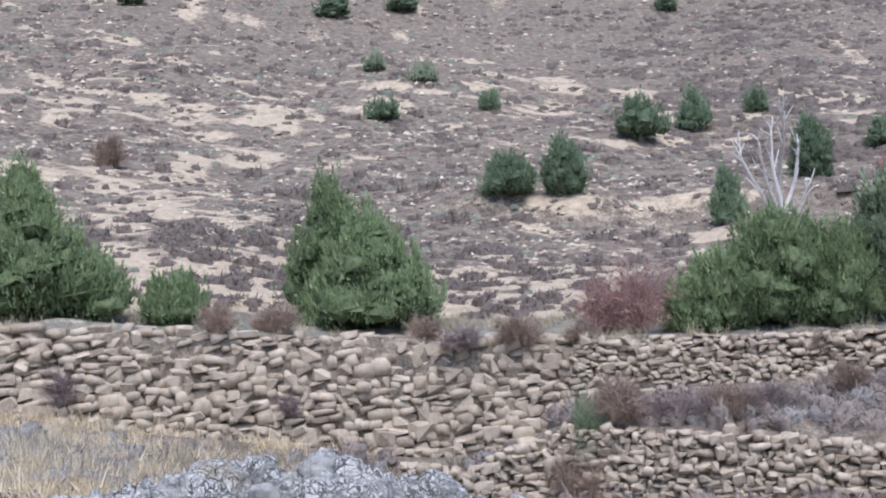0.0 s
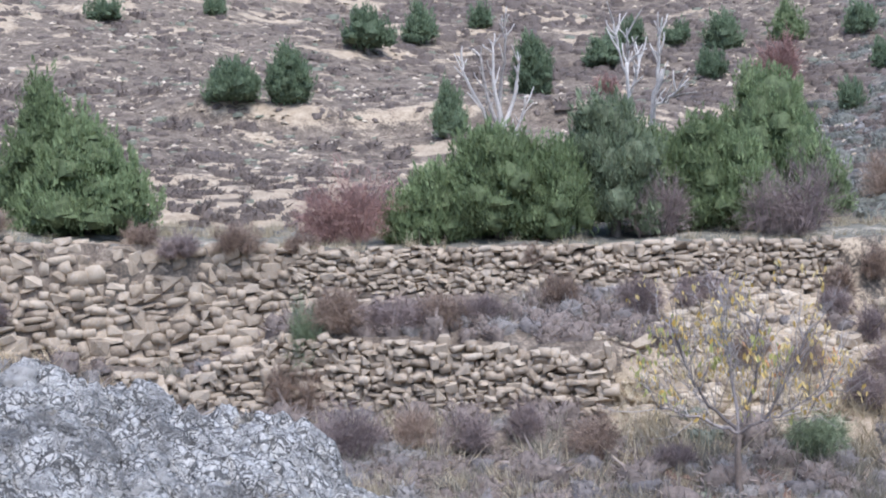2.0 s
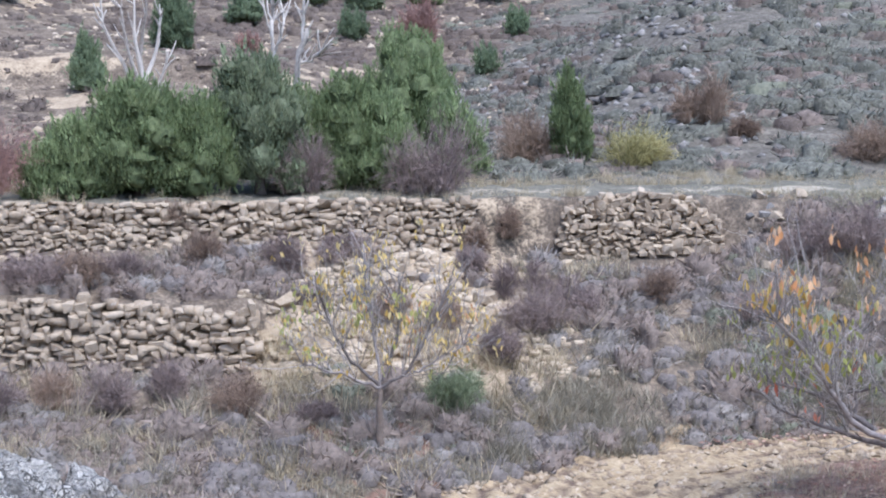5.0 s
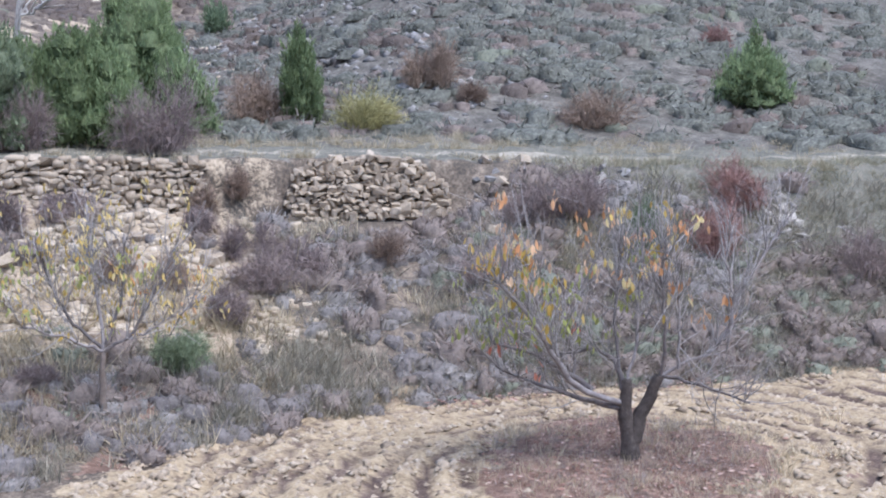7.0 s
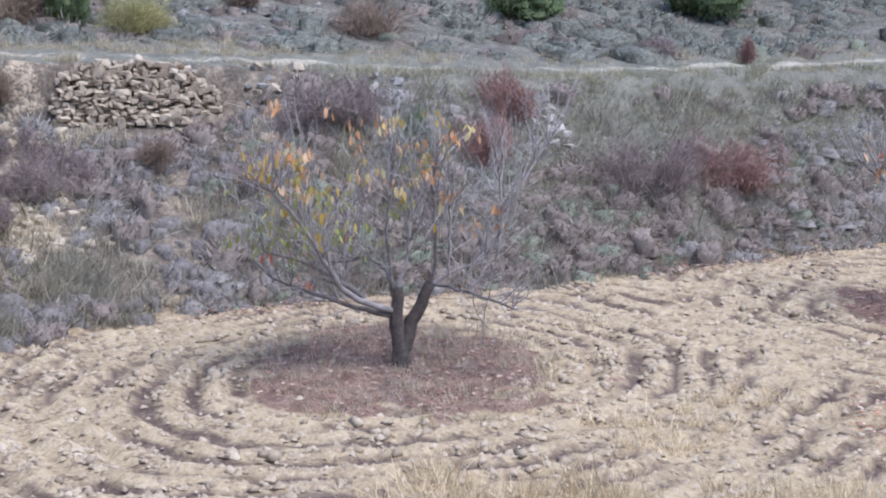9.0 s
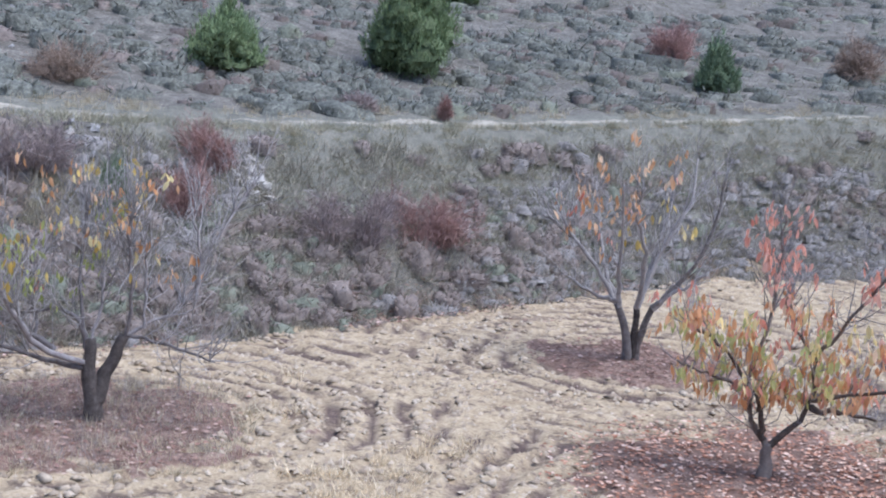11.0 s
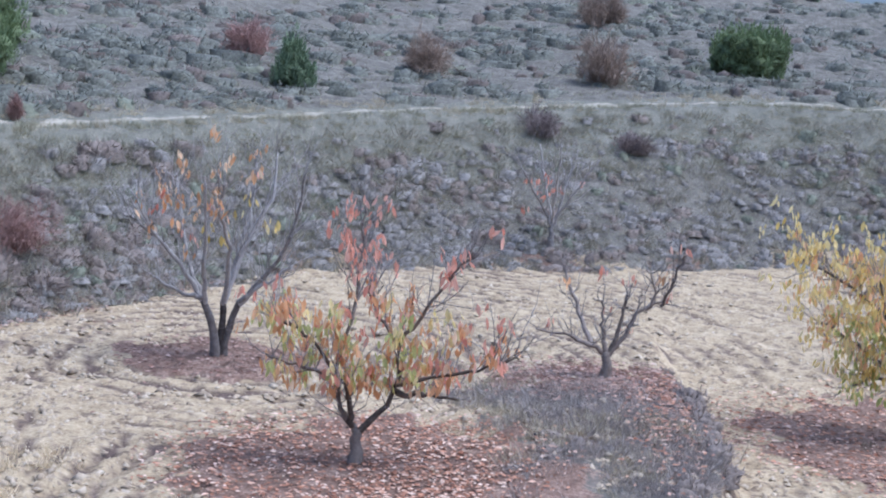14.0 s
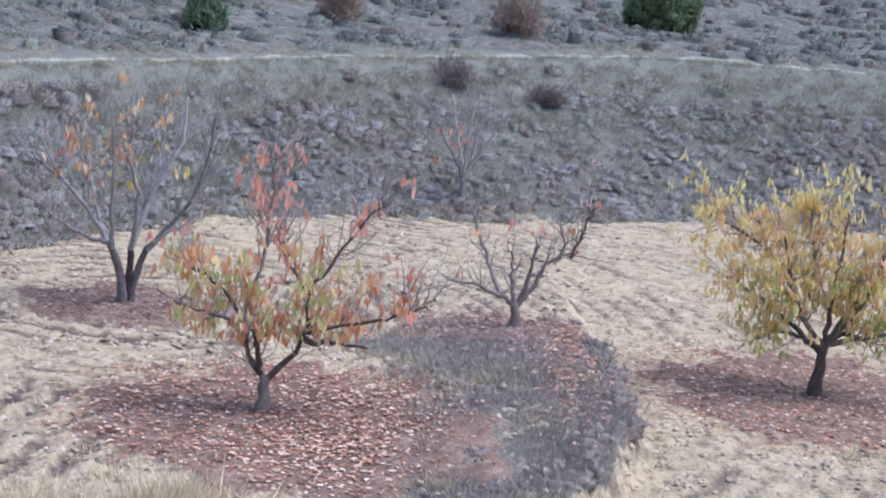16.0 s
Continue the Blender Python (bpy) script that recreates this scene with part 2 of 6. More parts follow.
def ground_material():
    m, nt, b = nodes_of("ground")
    geo = nt.nodes.new("ShaderNodeNewGeometry")
    geo.name = "Geometry"

    def mask(name):
        n = nt.nodes.new("ShaderNodeAttribute")
        n.attribute_name = name
        return n.outputs["Fac"]
    n1, n2, n3 = noise_tex(nt, 0.35, 6), noise_tex(nt, 2.2, 8, 0.7), noise_tex(nt, 14, 8, 0.7)
    fine = maths(nt, "ADD", maths(nt, "MULTIPLY", n2, 0.5), maths(nt, "MULTIPLY", n3, 0.5))
    # heath floor: grey-brown earth, dry moss and chips of stone
    heath = ramp(nt, fine, [(0.36, (0.068, 0.063, 0.055)), (0.5, (0.158, 0.147, 0.128)), (0.66, (0.345, 0.323, 0.282))])
    loam = ramp(nt, fine, [(0.38, (0.07, 0.056, 0.046)), (0.49, (0.165, 0.135, 0.109)), (0.61, (0.35, 0.292, 0.23))])
    sandy = ramp(nt, fine, [(0.34, (0.22, 0.175, 0.132)), (0.48, (0.405, 0.328, 0.24)), (0.66, (0.6, 0.505, 0.382))])
    field = ramp(nt, fine, [(0.36, (0.2, 0.148, 0.1)), (0.49, (0.43, 0.338, 0.222)), (0.66, (0.62, 0.51, 0.36))])
    path = ramp(nt, fine, [(0.3, (0.24, 0.215, 0.17)), (0.5, (0.41, 0.37, 0.3)), (0.7, (0.58, 0.53, 0.44))])
    grass = ramp(nt, fine, [(0.32, (0.09, 0.088, 0.074)), (0.5, (0.185, 0.18, 0.15)), (0.68, (0.33, 0.31, 0.26))])
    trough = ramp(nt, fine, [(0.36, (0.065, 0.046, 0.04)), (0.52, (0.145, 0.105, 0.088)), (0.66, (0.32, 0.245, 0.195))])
    litter = ramp(nt, fine, [(0.36, (0.088, 0.06, 0.049)), (0.5, (0.225, 0.145, 0.112)), (0.66, (0.46, 0.34, 0.27))])
    col = heath
    ragged = maths(nt, "MULTIPLY", maths(nt, "SUBTRACT", maths(nt, "ADD", maths(nt, "MULTIPLY", n1, 0.5), maths(nt, "MULTIPLY", n2, 0.5)), 0.5), 1.6)
    ragged = maths(nt, "ADD", ragged, maths(nt, "MULTIPLY", maths(nt, "SUBTRACT", n3, 0.5), 0.9))
    for name, layer in (("loam", loam), ("sandy", sandy), ("grass", grass), ("path", path), ("field", field), ("litter", litter)):
        f = span(nt, maths(nt, "ADD", mask(name), ragged), 0.38, 0.62)
        col = mix(nt, f, col, layer)
    # weeds only marks the furrow bottoms; they take the darker trough tone
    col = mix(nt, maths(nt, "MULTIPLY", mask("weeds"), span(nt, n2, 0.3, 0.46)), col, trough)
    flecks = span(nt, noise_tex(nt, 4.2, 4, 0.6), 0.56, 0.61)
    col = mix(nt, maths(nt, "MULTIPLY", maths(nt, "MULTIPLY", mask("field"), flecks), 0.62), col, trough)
    nt.links.new(col, b.inputs["Base Color"])
    b.inputs["Roughness"].default_value = 0.95
    b.inputs["Specular IOR Level"].default_value = 0.15
    bump(nt, b, fine, 0.9, 0.06)
    return m


GROUND = ground_material()


# ---- lie of the land: heading in degrees from the first view, distance from the camera's foot ----
def smooth(a, b, x):
    u = np.clip((x - a) / (b - a), 0, 1)
    return u * u * (3 - 2 * u)


def vnoise(x, y, seed=0):
    xi, yi = np.floor(x).astype(np.int64), np.floor(y).astype(np.int64)
    fx, fy = x - xi, y - yi
    fx, fy = fx * fx * (3 - 2 * fx), fy * fy * (3 - 2 * fy)

    def h(i, j):
        k = (i * 374761393 + j * 668265263 + seed * 974634541) & 0x7FFFFFFF
        k = ((k ^ (k >> 13)) * 1274126177) & 0x7FFFFFFF
        return ((k ^ (k >> 16)) & 0xFFFF) / 32767.5 - 1
    return (h(xi, yi) * (1 - fx) + h(xi + 1, yi) * fx) * (1 - fy) + (h(xi, yi + 1) * (1 - fx) + h(xi + 1, yi + 1) * fx) * fy


def fbm(x, y, octaves=4, seed=0, gain=0.5):
    out, a = 0.0, 1.0
    for k in range(octaves):
        out = out + a * vnoise(x * 2 ** k, y * 2 ** k, seed + k)
        a *= gain
    return out


def curve(pairs):
    xs, ys = zip(*pairs)
    return lambda a: np.interp(a, xs, ys)


# the track on the upper terrace: distance, and angle under which its edge is seen
track_d = curve([(-60, 31), (-8, 31), (0, 31.5), (24, 32), (32, 32.5), (40, 33.5), (48, 35.5), (56, 39.5), (64, 44.5), (72, 50), (80, 54), (90, 58), (130, 62)])
track_e = curve([(-40, 0.5), (-16, -1.2), (-8, -2.35), (0, -3.4), (8, -4.15), (16, -4.5), (24, -4.8), (32, -4.95), (40, -5.2), (48, -5.2), (56, -4.65), (64, -3.9), (72, -3.05), (80, -2.3), (90, -2.05), (130, -2)])
# foot of the terraces, which is the field's upper edge
foot_d = curve([(-60, 20), (0, 22), (12, 22), (20, 23.3), (26, 25), (34.7, 27), (45, 28.8), (51, 30.8), (57, 34), (64, 39.6), (70, 41.8), (76, 42.8), (82, 47), (90, 50), (130, 54)])
foot_z = curve([(-60, 4.2), (-16, 4.2), (-8, 2.8), (0, 1.0), (8, 0.25), (16, 0), (130, 0)])
# foot of the upper wall, and the lower wall's top and foot
upper_e = curve([(-40, -4), (-16, -4.45), (-11, -6.3), (-8.7, -6.35), (-2.7, -7.5), (1.4, -8.0), (3.6, -7.0), (5.9, -6.2), (12, -5.9), (19, -5.9), (23, -6.4), (28, -7.05), (33.5, -6.8), (37, -6.6), (48, -6.7), (64, -5.2), (80, -3.6), (130, -3.4)])
low_top_e = curve([(-40, -4.4), (-16, -4.7), (-8, -6.5), (0, -8.2), (4, -7.0), (7, -7.4), (10.5, -7.85), (15.5, -8.5), (20, -8.6), (28, -8.8), (36, -8.8), (48, -8.6), (64, -6.5), (80, -4.9), (130, -4.6)])
low_foot_e = curve([(-40, -4.8), (-16, -5.2), (-8, -7), (0, -9.4), (4, -9.8), (10, -10.1), (15.5, -10.4), (22, -10.8), (30, -10.8), (36, -10.8), (48, -10.4), (64, -8), (80, -6.3), (130, -6)])
low_d = curve([(-60, 28.5), (0, 29.9), (3, 29.9), (8, 29.2), (15.5, 28.7), (22, 28.6), (30, 29.4), (36, 30), (48, 32.2), (57, 37.2), (64, 42), (72, 46), (82, 50.5), (90, 54), (130, 58)])
crest_d = curve([(-60, 150), (16, 150), (24, 145), (30, 130), (36, 115), (44, 100), (60, 90), (76, 98), (90, 105), (130, 110)])
crest_e = curve([(-60, 14), (-16, 13), (0, 10.6), (8, 8.7), (17, 7.3), (33, 5.3), (44, 3.8), (52, 3.1), (60, 2.65), (68, 2.3), (74, 2.1), (78, 1.92), (82, 1.72), (90, 1.6), (130, 1.8)])

def plan(az, d):
    return d * np.sin(np.radians(az)), d * np.cos(np.radians(az))


def lie(az, d):
    """Height of the ground without its finest relief."""
    az, d = np.broadcast_arrays(np.asarray(az, float), np.asarray(d, float))
    H = EYE[2]
    td, te = track_d(az), np.tan(np.radians(track_e(az)))
    tz = H + td * te
    ue, ud = np.tan(np.radians(upper_e(az))), td - 0.25
    ld = low_d(az)
    lt, lf = np.tan(np.radians(low_top_e(az))), np.tan(np.radians(low_foot_e(az)))
    right = smooth(0, 30, az)
    near = [(0 * az, 5.1 + 0 * az), (4 + 0 * az, 4.9 - 0.3 * right), (8 + 0 * az, 3.8 - 1.0 * right), (12 + 0 * az, 3.2 - 2.0 * right),
            (15.5 + 0 * az, np.maximum(foot_z(az), 0.03))]
    fd, fz = foot_d(az), foot_z(az)
    # past the walls the steps ease into an even, slightly hollow slope
    k1, k2 = smooth(15.5, 20, az), smooth(33.5, 37.5, az)
    h1, h2 = 0.12 + 1.0 * k1, 0.1 + 0.9 * k2

    def even(q):
        return fz + (tz - fz) * np.clip((q - fd) / (td - fd), 0, 1) ** 1.1
    z1, z2, z3 = H + ld * lf, H + ld * lt, H + ud * ue
    z1, z2, z3 = z1 + (even(ld - h1) - z1) * k2, z2 + (even(ld + h1) - z2) * k2, z3 + (even(ud - h2) - z3) * k2
    rows = near + [(fd, fz), (ld - h1, z1), (ld + h1, z2), (ud - h2, z3), (ud + 0.15, tz - 0.02),
                   (td + 2.2, tz + 0.12)]
    out = np.interp(0, [0], [0]) + 0 * d
    for (d0, z0), (d1, z1) in zip(rows[:-1], rows[1:]):
        u = np.clip((d - d0) / np.maximum(d1 - d0, 1e-3), 0, 1)
        out = np.where(d >= d0, z0 + (z1 - z0) * u, out)
    # the hill behind
    hd, cd = td + 2.2, crest_d(az)
    he = np.degrees(np.arctan((tz + 0.12 - H) / hd))
    u = np.clip((d - hd) / (cd - hd), 0, 1)
    el = he + (crest_e(az) - he) * u ** 0.8
    hill = H + np.minimum(d, cd) * np.tan(np.radians(el))
    hill = hill - np.clip(d - cd, 0, 60) * 0.05 + np.clip(d - cd, 0, 34) * 0.45 * (1 - smooth(12, 22, az))
    spur = 3.6 * np.exp(-((d - 58) / 15) ** 2) * np.where(az < 34, np.exp(-((az - 34) / 5.5) ** 2), np.exp(-((az - 34) / 14) ** 2))
    hill = hill + spur * smooth(0, 8, d - hd)
    x, y = plan(az, d)
    rough = fbm(x / 9, y / 9, 3, 5) * 0.5 * smooth(0, 14, d - hd) * (1 - smooth(300, 900, d))
    # a low bank of bare earth runs across the valley
    scarp = 0.9 * smooth(61.5, 63, d + 1.5 * vnoise(x / 6, y / 6, 3)) * (1 - smooth(64, 78, d)) * smooth(-2, 2, az) * (1 - smooth(15, 20, az))
    out = np.where(d > hd, hill + rough + scarp, out)
    # cart track sunk beside the bank under two of the trees
    sunk = smooth(-0.4, 0.9, az - bank_edge(d)) * (1 - smooth(31, 38, d)) * smooth(13, 16, d) * smooth(-2, 0, fd - d)
    bank = 0.5 * np.exp(-((az - 76) / 5.0) ** 2 - ((d - 24.5) / 5.0) ** 2)
    return out - 0.55 * sunk + bank * (1 - sunk)


def bank_edge(d):
    """Heading of the bank's broken edge above the cart track."""
    return np.interp(d, [12, 19.3, 23.3, 27, 30.5, 36], [78.6, 79.5, 81.0, 79.6, 78.2, 77.5])


def bank_at(az, d, x, y):
    """The overgrown bank between two of the trees."""
    n = fbm(x / 1.2, y / 1.2, 3, 58)
    left = np.interp(d, [16, 19, 22, 24, 26], [71.2, 71.8, 72.2, 71.4, 70.6])
    return smooth(-1.2, 1.8, az - left + 1.8 * n) * (1 - smooth(-0.7, 0.2, az - bank_edge(d) + 0.4 * n)) * smooth(14.5, 16, d) * (1 - smooth(26.4, 28.8, d + 0.9 * n))


def ground_at(az, d):
    return float(lie(az, d))


def spot(az, el, start=14.0, lift=0.0):
    """Where the line of sight with this heading and slope first meets the ground: heading, distance."""
    d = np.arange(start, 200, 0.05)
    over = EYE[2] + d * math.tan(radians(el)) - lie(az, d)
    k = np.argmax(over <= 0.0)
    return az, float(d[k]) if over[k] <= 0 else 120.0


# orchard trees: heading and distance
TREES = {"old": spot(40.86, -16.33), "vase": spot(61.2, -13.05), "bright": spot(66.57, -16.85), "pruned": spot(76.0, -12.95),
         "far": spot(73.57, -8.2), "yellow": spot(87.56, -14.0), "young": spot(20.66, -14.15)}


def place(az, d, dz=0.0):
    x, y = plan(az, d)
    return Vector((float(x), float(y), ground_at(az, d) + dz))


# ---- mesh tools ----
def mesh_of(name, verts, tris, mat, smooth_shade=False, tip=None):
    me = bpy.data.meshes.new(name)
    verts, tris = np.asarray(verts, np.float32), np.asarray(tris, np.int32)
    k = tris.shape[1]
    me.vertices.add(len(verts))
    me.vertices.foreach_set("co", verts.ravel())
    me.loops.add(tris.size)
    me.loops.foreach_set("vertex_index", tris.ravel())
    me.polygons.add(len(tris))
    me.polygons.foreach_set("loop_start", np.arange(0, tris.size, k, dtype=np.int32))
    me.polygons.foreach_set("loop_total", np.full(len(tris), k, np.int32))
    if smooth_shade:
        me.polygons.foreach_set("use_smooth", np.ones(len(tris), bool))
    me.materials.append(mat)
    if tip is not None:
        me.attributes.new("tip", "FLOAT", "POINT").data.foreach_set("value", np.asarray(tip, np.float32))
    me.update(calc_edges=True)
    me.validate()
    return me


def part(name, data, parent, label="", kind=""):
    ob = new(name, data)
    ob.parent = parent
    return tagged(ob, label, kind=kind)


def thing(name, where, turn=0.0, label="", category="", group="", kind="", scale=1.0):
    ob = new(name)
    ob.matrix_world = Matrix.Translation(where) @ pose(0, 0, 0, 0, 0, turn) @ Matrix.Scale(scale, 4)
    return tagged(ob, label, category, group, kind)


def joined(pieces):
    vs, fs, n = [], [], 0
    for v, f in pieces:
        vs.append(v)
        fs.append(f + n)
        n += len(v)
    return np.concatenate(vs), np.concatenate(fs)


def scattered(template, xyz, size, turn, squash, rng, lean=0.0):
    """One joined soup of a template set at many places."""
    v, f = template[:2]
    wide = rng.uniform(0.75, 1.4, len(xyz))
    c, s = np.cos(turn), np.sin(turn)
    V = v[None] * np.stack([size * wide, size / wide, size * squash], -1)[:, None, :]
    X = V[..., 0] * c[:, None] - V[..., 1] * s[:, None] + xyz[:, None, 0]
    Y = V[..., 0] * s[:, None] + V[..., 1] * c[:, None] + xyz[:, None, 1]
    Z = V[..., 2] + xyz[:, None, 2]
    F = f[None] + (np.arange(len(xyz)) * len(v))[:, None, None]
    return np.stack([X, Y, Z], -1).reshape(-1, 3), F.reshape(-1, f.shape[1])


def slivers(rng, base, tip, width):
    """Thin blades from base to tip, one triangle pair each with a small twist."""
    way = tip - base
    side = np.cross(way, rng.normal(size=way.shape))
    side /= np.linalg.norm(side, axis=1)[:, None] + 1e-9
    side *= np.asarray(width).reshape(-1, 1)
    mid = base + way * 0.45
    v = np.stack([base, mid + side, tip, mid - side], 1).reshape(-1, 3)
    k = np.arange(len(base))[:, None] * 4
    f = np.concatenate([k + [0, 1, 2], k + [0, 2, 3]], 1).reshape(-1, 3)
    return v, f


def spikes_of(rng, base, tip, width):
    """Thin spikes of one triangle each."""
    way = tip - base
    side = np.cross(way, rng.normal(size=way.shape))
    side /= np.linalg.norm(side, axis=1)[:, None] + 1e-9
    side *= np.asarray(width).reshape(-1, 1)
    v = np.stack([base + side, tip, base - side], 1).reshape(-1, 3)
    return v, np.arange(len(v)).reshape(-1, 3)


def dome(seg=8, rings=3):
    vs, fs = [], []
    for i in range(rings):
        e = math.pi / 2 * i / rings
        for j in range(seg):
            a = 2 * math.pi * j / seg
            vs.append((math.cos(e) * math.cos(a), math.cos(e) * math.sin(a), math.sin(e)))
    vs.append((0, 0, 1))
    for i in range(rings - 1):
        for j in range(seg):
            a, b = i * seg + j, i * seg + (j + 1) % seg
            fs += [(a, b, b + seg), (a, b + seg, a + seg)]
    for j in range(seg):
        fs.append(((rings - 1) * seg + j, (rings - 1) * seg + (j + 1) % seg, len(vs) - 1))
    return np.array(vs, float), np.array(fs)


def tube(points, r0, r1, sides=6, rng=None, rough=0.0):
    """A tapered limb along a polyline."""
    p = np.asarray(points, float)
    n = len(p)
    way = np.gradient(p, axis=0)
    way /= np.linalg.norm(way, axis=1)[:, None] + 1e-9
    ref = np.array([0.31, 0.95, 0.05])
    u = np.cross(way, ref)
    u /= np.linalg.norm(u, axis=1)[:, None] + 1e-9
    w = np.cross(way, u)
    r = np.linspace(r0, r1, n)
    a = np.arange(sides) * 2 * math.pi / sides
    rr = r[:, None] * (1 + (rng.uniform(-rough, rough, (n, sides)) if rng is not None and rough else 0))
    v = p[:, None] + rr[..., None] * (np.cos(a)[None, :, None] * u[:, None] + np.sin(a)[None, :, None] * w[:, None])
    v = v.reshape(-1, 3)
    f = []
    for i in range(n - 1):
        for j in range(sides):
            q, t = i * sides + j, i * sides + (j + 1) % sides
            f += [(q, t, t + sides), (q, t + sides, q + sides)]
    top = (n - 1) * sides
    f += [(top, top + j, top + j + 1) for j in range(1, sides - 1)]
    return v, np.array(f)


def bent(points, steps, rng, wobble=0.03):
    """A smooth line through the points, with small kinks."""
    p = np.asarray(points, float)
    t = np.linspace(0, len(p) - 1, steps)
    i = np.clip(t.astype(int), 0, len(p) - 2)
    u = (t - i)[:, None]
    prev, nxt = p[np.maximum(i - 1, 0)], p[np.minimum(i + 2, len(p) - 1)]
    a, b = p[i], p[i + 1]
    q = 0.5 * (2 * a + (b - prev) * u + (2 * prev - 5 * a + 4 * b - nxt) * u ** 2 + (3 * a - prev - 3 * b + nxt) * u ** 3)
    k = rng.normal(size=q.shape) * wobble
    k[0] = 0
    return q + k


# ---- ground sheet ----
def furrows(x, y):
    """Plough furrows that bend round the trees: -1 in the trough, 1 on the ridge."""
    fx, fy = plan(*TREES["old"])
    gx, gy = plan(*TREES["vase"])
    r1, r2 = np.hypot((x - fx) * 0.8, y - fy), np.hypot(x - gx, y - gy)
    warp = 0.3 * fbm(x / 3.5, y / 3.5, 2, 21) + 0.07 * fbm(x / 0.5, y / 0.5, 2, 22)
    return np.sin((np.minimum(r1, r2 + 0.7) + warp) * 2 * math.pi / 0.56) * np.clip(0.62 + 0.6 * vnoise(x / 0.8, y / 0.8, 31) + 0.5 * vnoise(x / 2.6, y / 2.6, 32), 0.08, 1.4)


def slip_at(az, d, x, y):
    """The sandy slip where a stretch of the lower wall has come down."""
    a = az + 1.3 * fbm(x / 1.5, y / 1.5, 3, 55)
    return smooth(15.4, 17.6, a) * (1 - smooth(25.6, 28.4, a)) * smooth(26.2, 27.6, d + 0.5 * vnoise(x, y, 8)) * (1 - smooth(31.0, 31.9, d))


def ground_sheet():
    az = np.concatenate([np.arange(-180, -22, 4), np.arange(-22, 97, 0.35), np.arange(97, 180, 4)])
    d = np.concatenate([np.array([0.02]), np.arange(0.4, 14, 0.5), np.arange(14, 40, 0.125), np.arange(40, 66, 0.22), np.arange(66, 120, 0.6),
                        np.arange(120, 220, 4), np.geomspace(220, 4500, 22)])
    A, D = np.meshgrid(az, d, indexing="ij")
    Aw = np.where(A > 130, 130, np.where(A < -60, -60, A))
    Z = lie(Aw, D)
    x, y = plan(A, D)
    field = smooth(-0.5, 0.5, foot_d(Aw) - D + 0.8 * vnoise(x / 3, y / 3, 9) + 0.6 * fbm(x / 0.8, y / 0.8, 2, 12)) * smooth(17, 22, Aw + vnoise(x / 2, y / 2, 4)) * smooth(15, 17, D)
    furrow = furrows(x, y) * (1 - 0.6 * smooth(-0.5, 1.5, Aw - bank_edge(D)))
    rings = np.zeros_like(D)
    for key, reach in (("old", 3.7), ("vase", 3.0)):
        ox, oy = plan(*TREES[key])
        rings = np.maximum(rings, np.exp(-((np.hypot(x - ox, y - oy) - reach) / 0.9) ** 2))
    clods = 1.1 * fbm(x / 0.34, y / 0.34, 2, 41) + 1.6 * (0.5 - np.abs(fbm(x / 0.26, y / 0.26, 2, 42)))
    island = np.zeros_like(D)
    for key, size in (("old", 2.4), ("vase", 1.75), ("bright", 2.5), ("pruned", 1.8), ("yellow", 3.2), ("young", 1.2)):
        ox, oy = plan(*TREES[key])
        r = np.hypot(x - ox, y - oy) + 0.75 * fbm(x / 0.9, y / 0.7, 4, 51)
        island = np.maximum(island, 1 - smooth(size * 0.86, size * 1.1, r))
    grassy = bank_at(Aw, D, x, y)
    ox, oy = plan(69.6, 20.3)
    island = np.maximum(island, 1 - smooth(1.5, 2.9, np.hypot(x - ox, (y - oy) * 0.8) + 0.8 * fbm(x / 0.9, y / 0.7, 4, 53)))
    Z = Z + field * (1 - np.maximum(island, grassy)) * (0.06 * furrow + 0.03 * clods) + 0.08 * island * smooth(0, 1, field)
    inside = smooth(14, 18, D) * (1 - smooth(90, 160, D))
    Z = Z + (1 - field) * inside * 0.07 * fbm(x / 0.8, y / 0.8, 4, 61)
    td = track_d(Aw)
    lane = D - td + 0.14 * vnoise(x / 4.5, y / 4.5, 71)
    path = (0.5 + 0.25 * smooth(46, 56, Aw)) * smooth(0.6, 0.9, lane) * (1 - smooth(1.3, 1.6, lane))
    sward = smooth(-0.2, 0.3, D - td + 3.2 * smooth(40, 48, Aw)) * (1 - smooth(2.0, 3.0, lane)) * 0.9
    left = smooth(2.6, 4.5, D - td) * (1 - smooth(22, 27, Aw + 4 * fbm(x / 14, y / 14, 3, 81)))
    broad, small = fbm(x / 11, y / 11, 3, 91), fbm(x / 1.7, y / 1.7, 3, 93)
    sandy = 0.55 + 0.1 * (1 - smooth(-8, 6, Aw)) - 0.2 * smooth(-2, 9, Aw) * smooth(48, 64, D) + 0.55 * (1 - smooth(40, 50, D)) - 0.3 * smooth(60, 90, D) + 0.3 * broad + 0.62 * small - 0.3 * smooth(46, 58, D) * (1 - smooth(78, 96, D)) - 0.3 * smooth(100, 140, D)
    for far, wide in ((75, 0.8), (84, 0.6), (93, 1.0), (109, 1.4), (121, 1.2)):
        shelf = D - far + 0.12 * (Aw - 10) + 3.0 * fbm(x / 14, y / 14, 2, far)
        sandy = sandy + 0.38 * np.exp(-(shelf / wide) ** 2) * smooth(-0.4, 0.3, fbm(x / 6, y / 6, 2, far + 1))
    sandy = np.clip(sandy, 0, 1) * left
    scarp = np.exp(-((D - 62.5 + 1.5 * vnoise(x / 6, y / 6, 3)) / 0.65) ** 2) * smooth(-2, 2, Aw) * (1 - smooth(13, 17, Aw))
    sandy = np.maximum(sandy, (0.6 + 0.3 * small) * scarp)
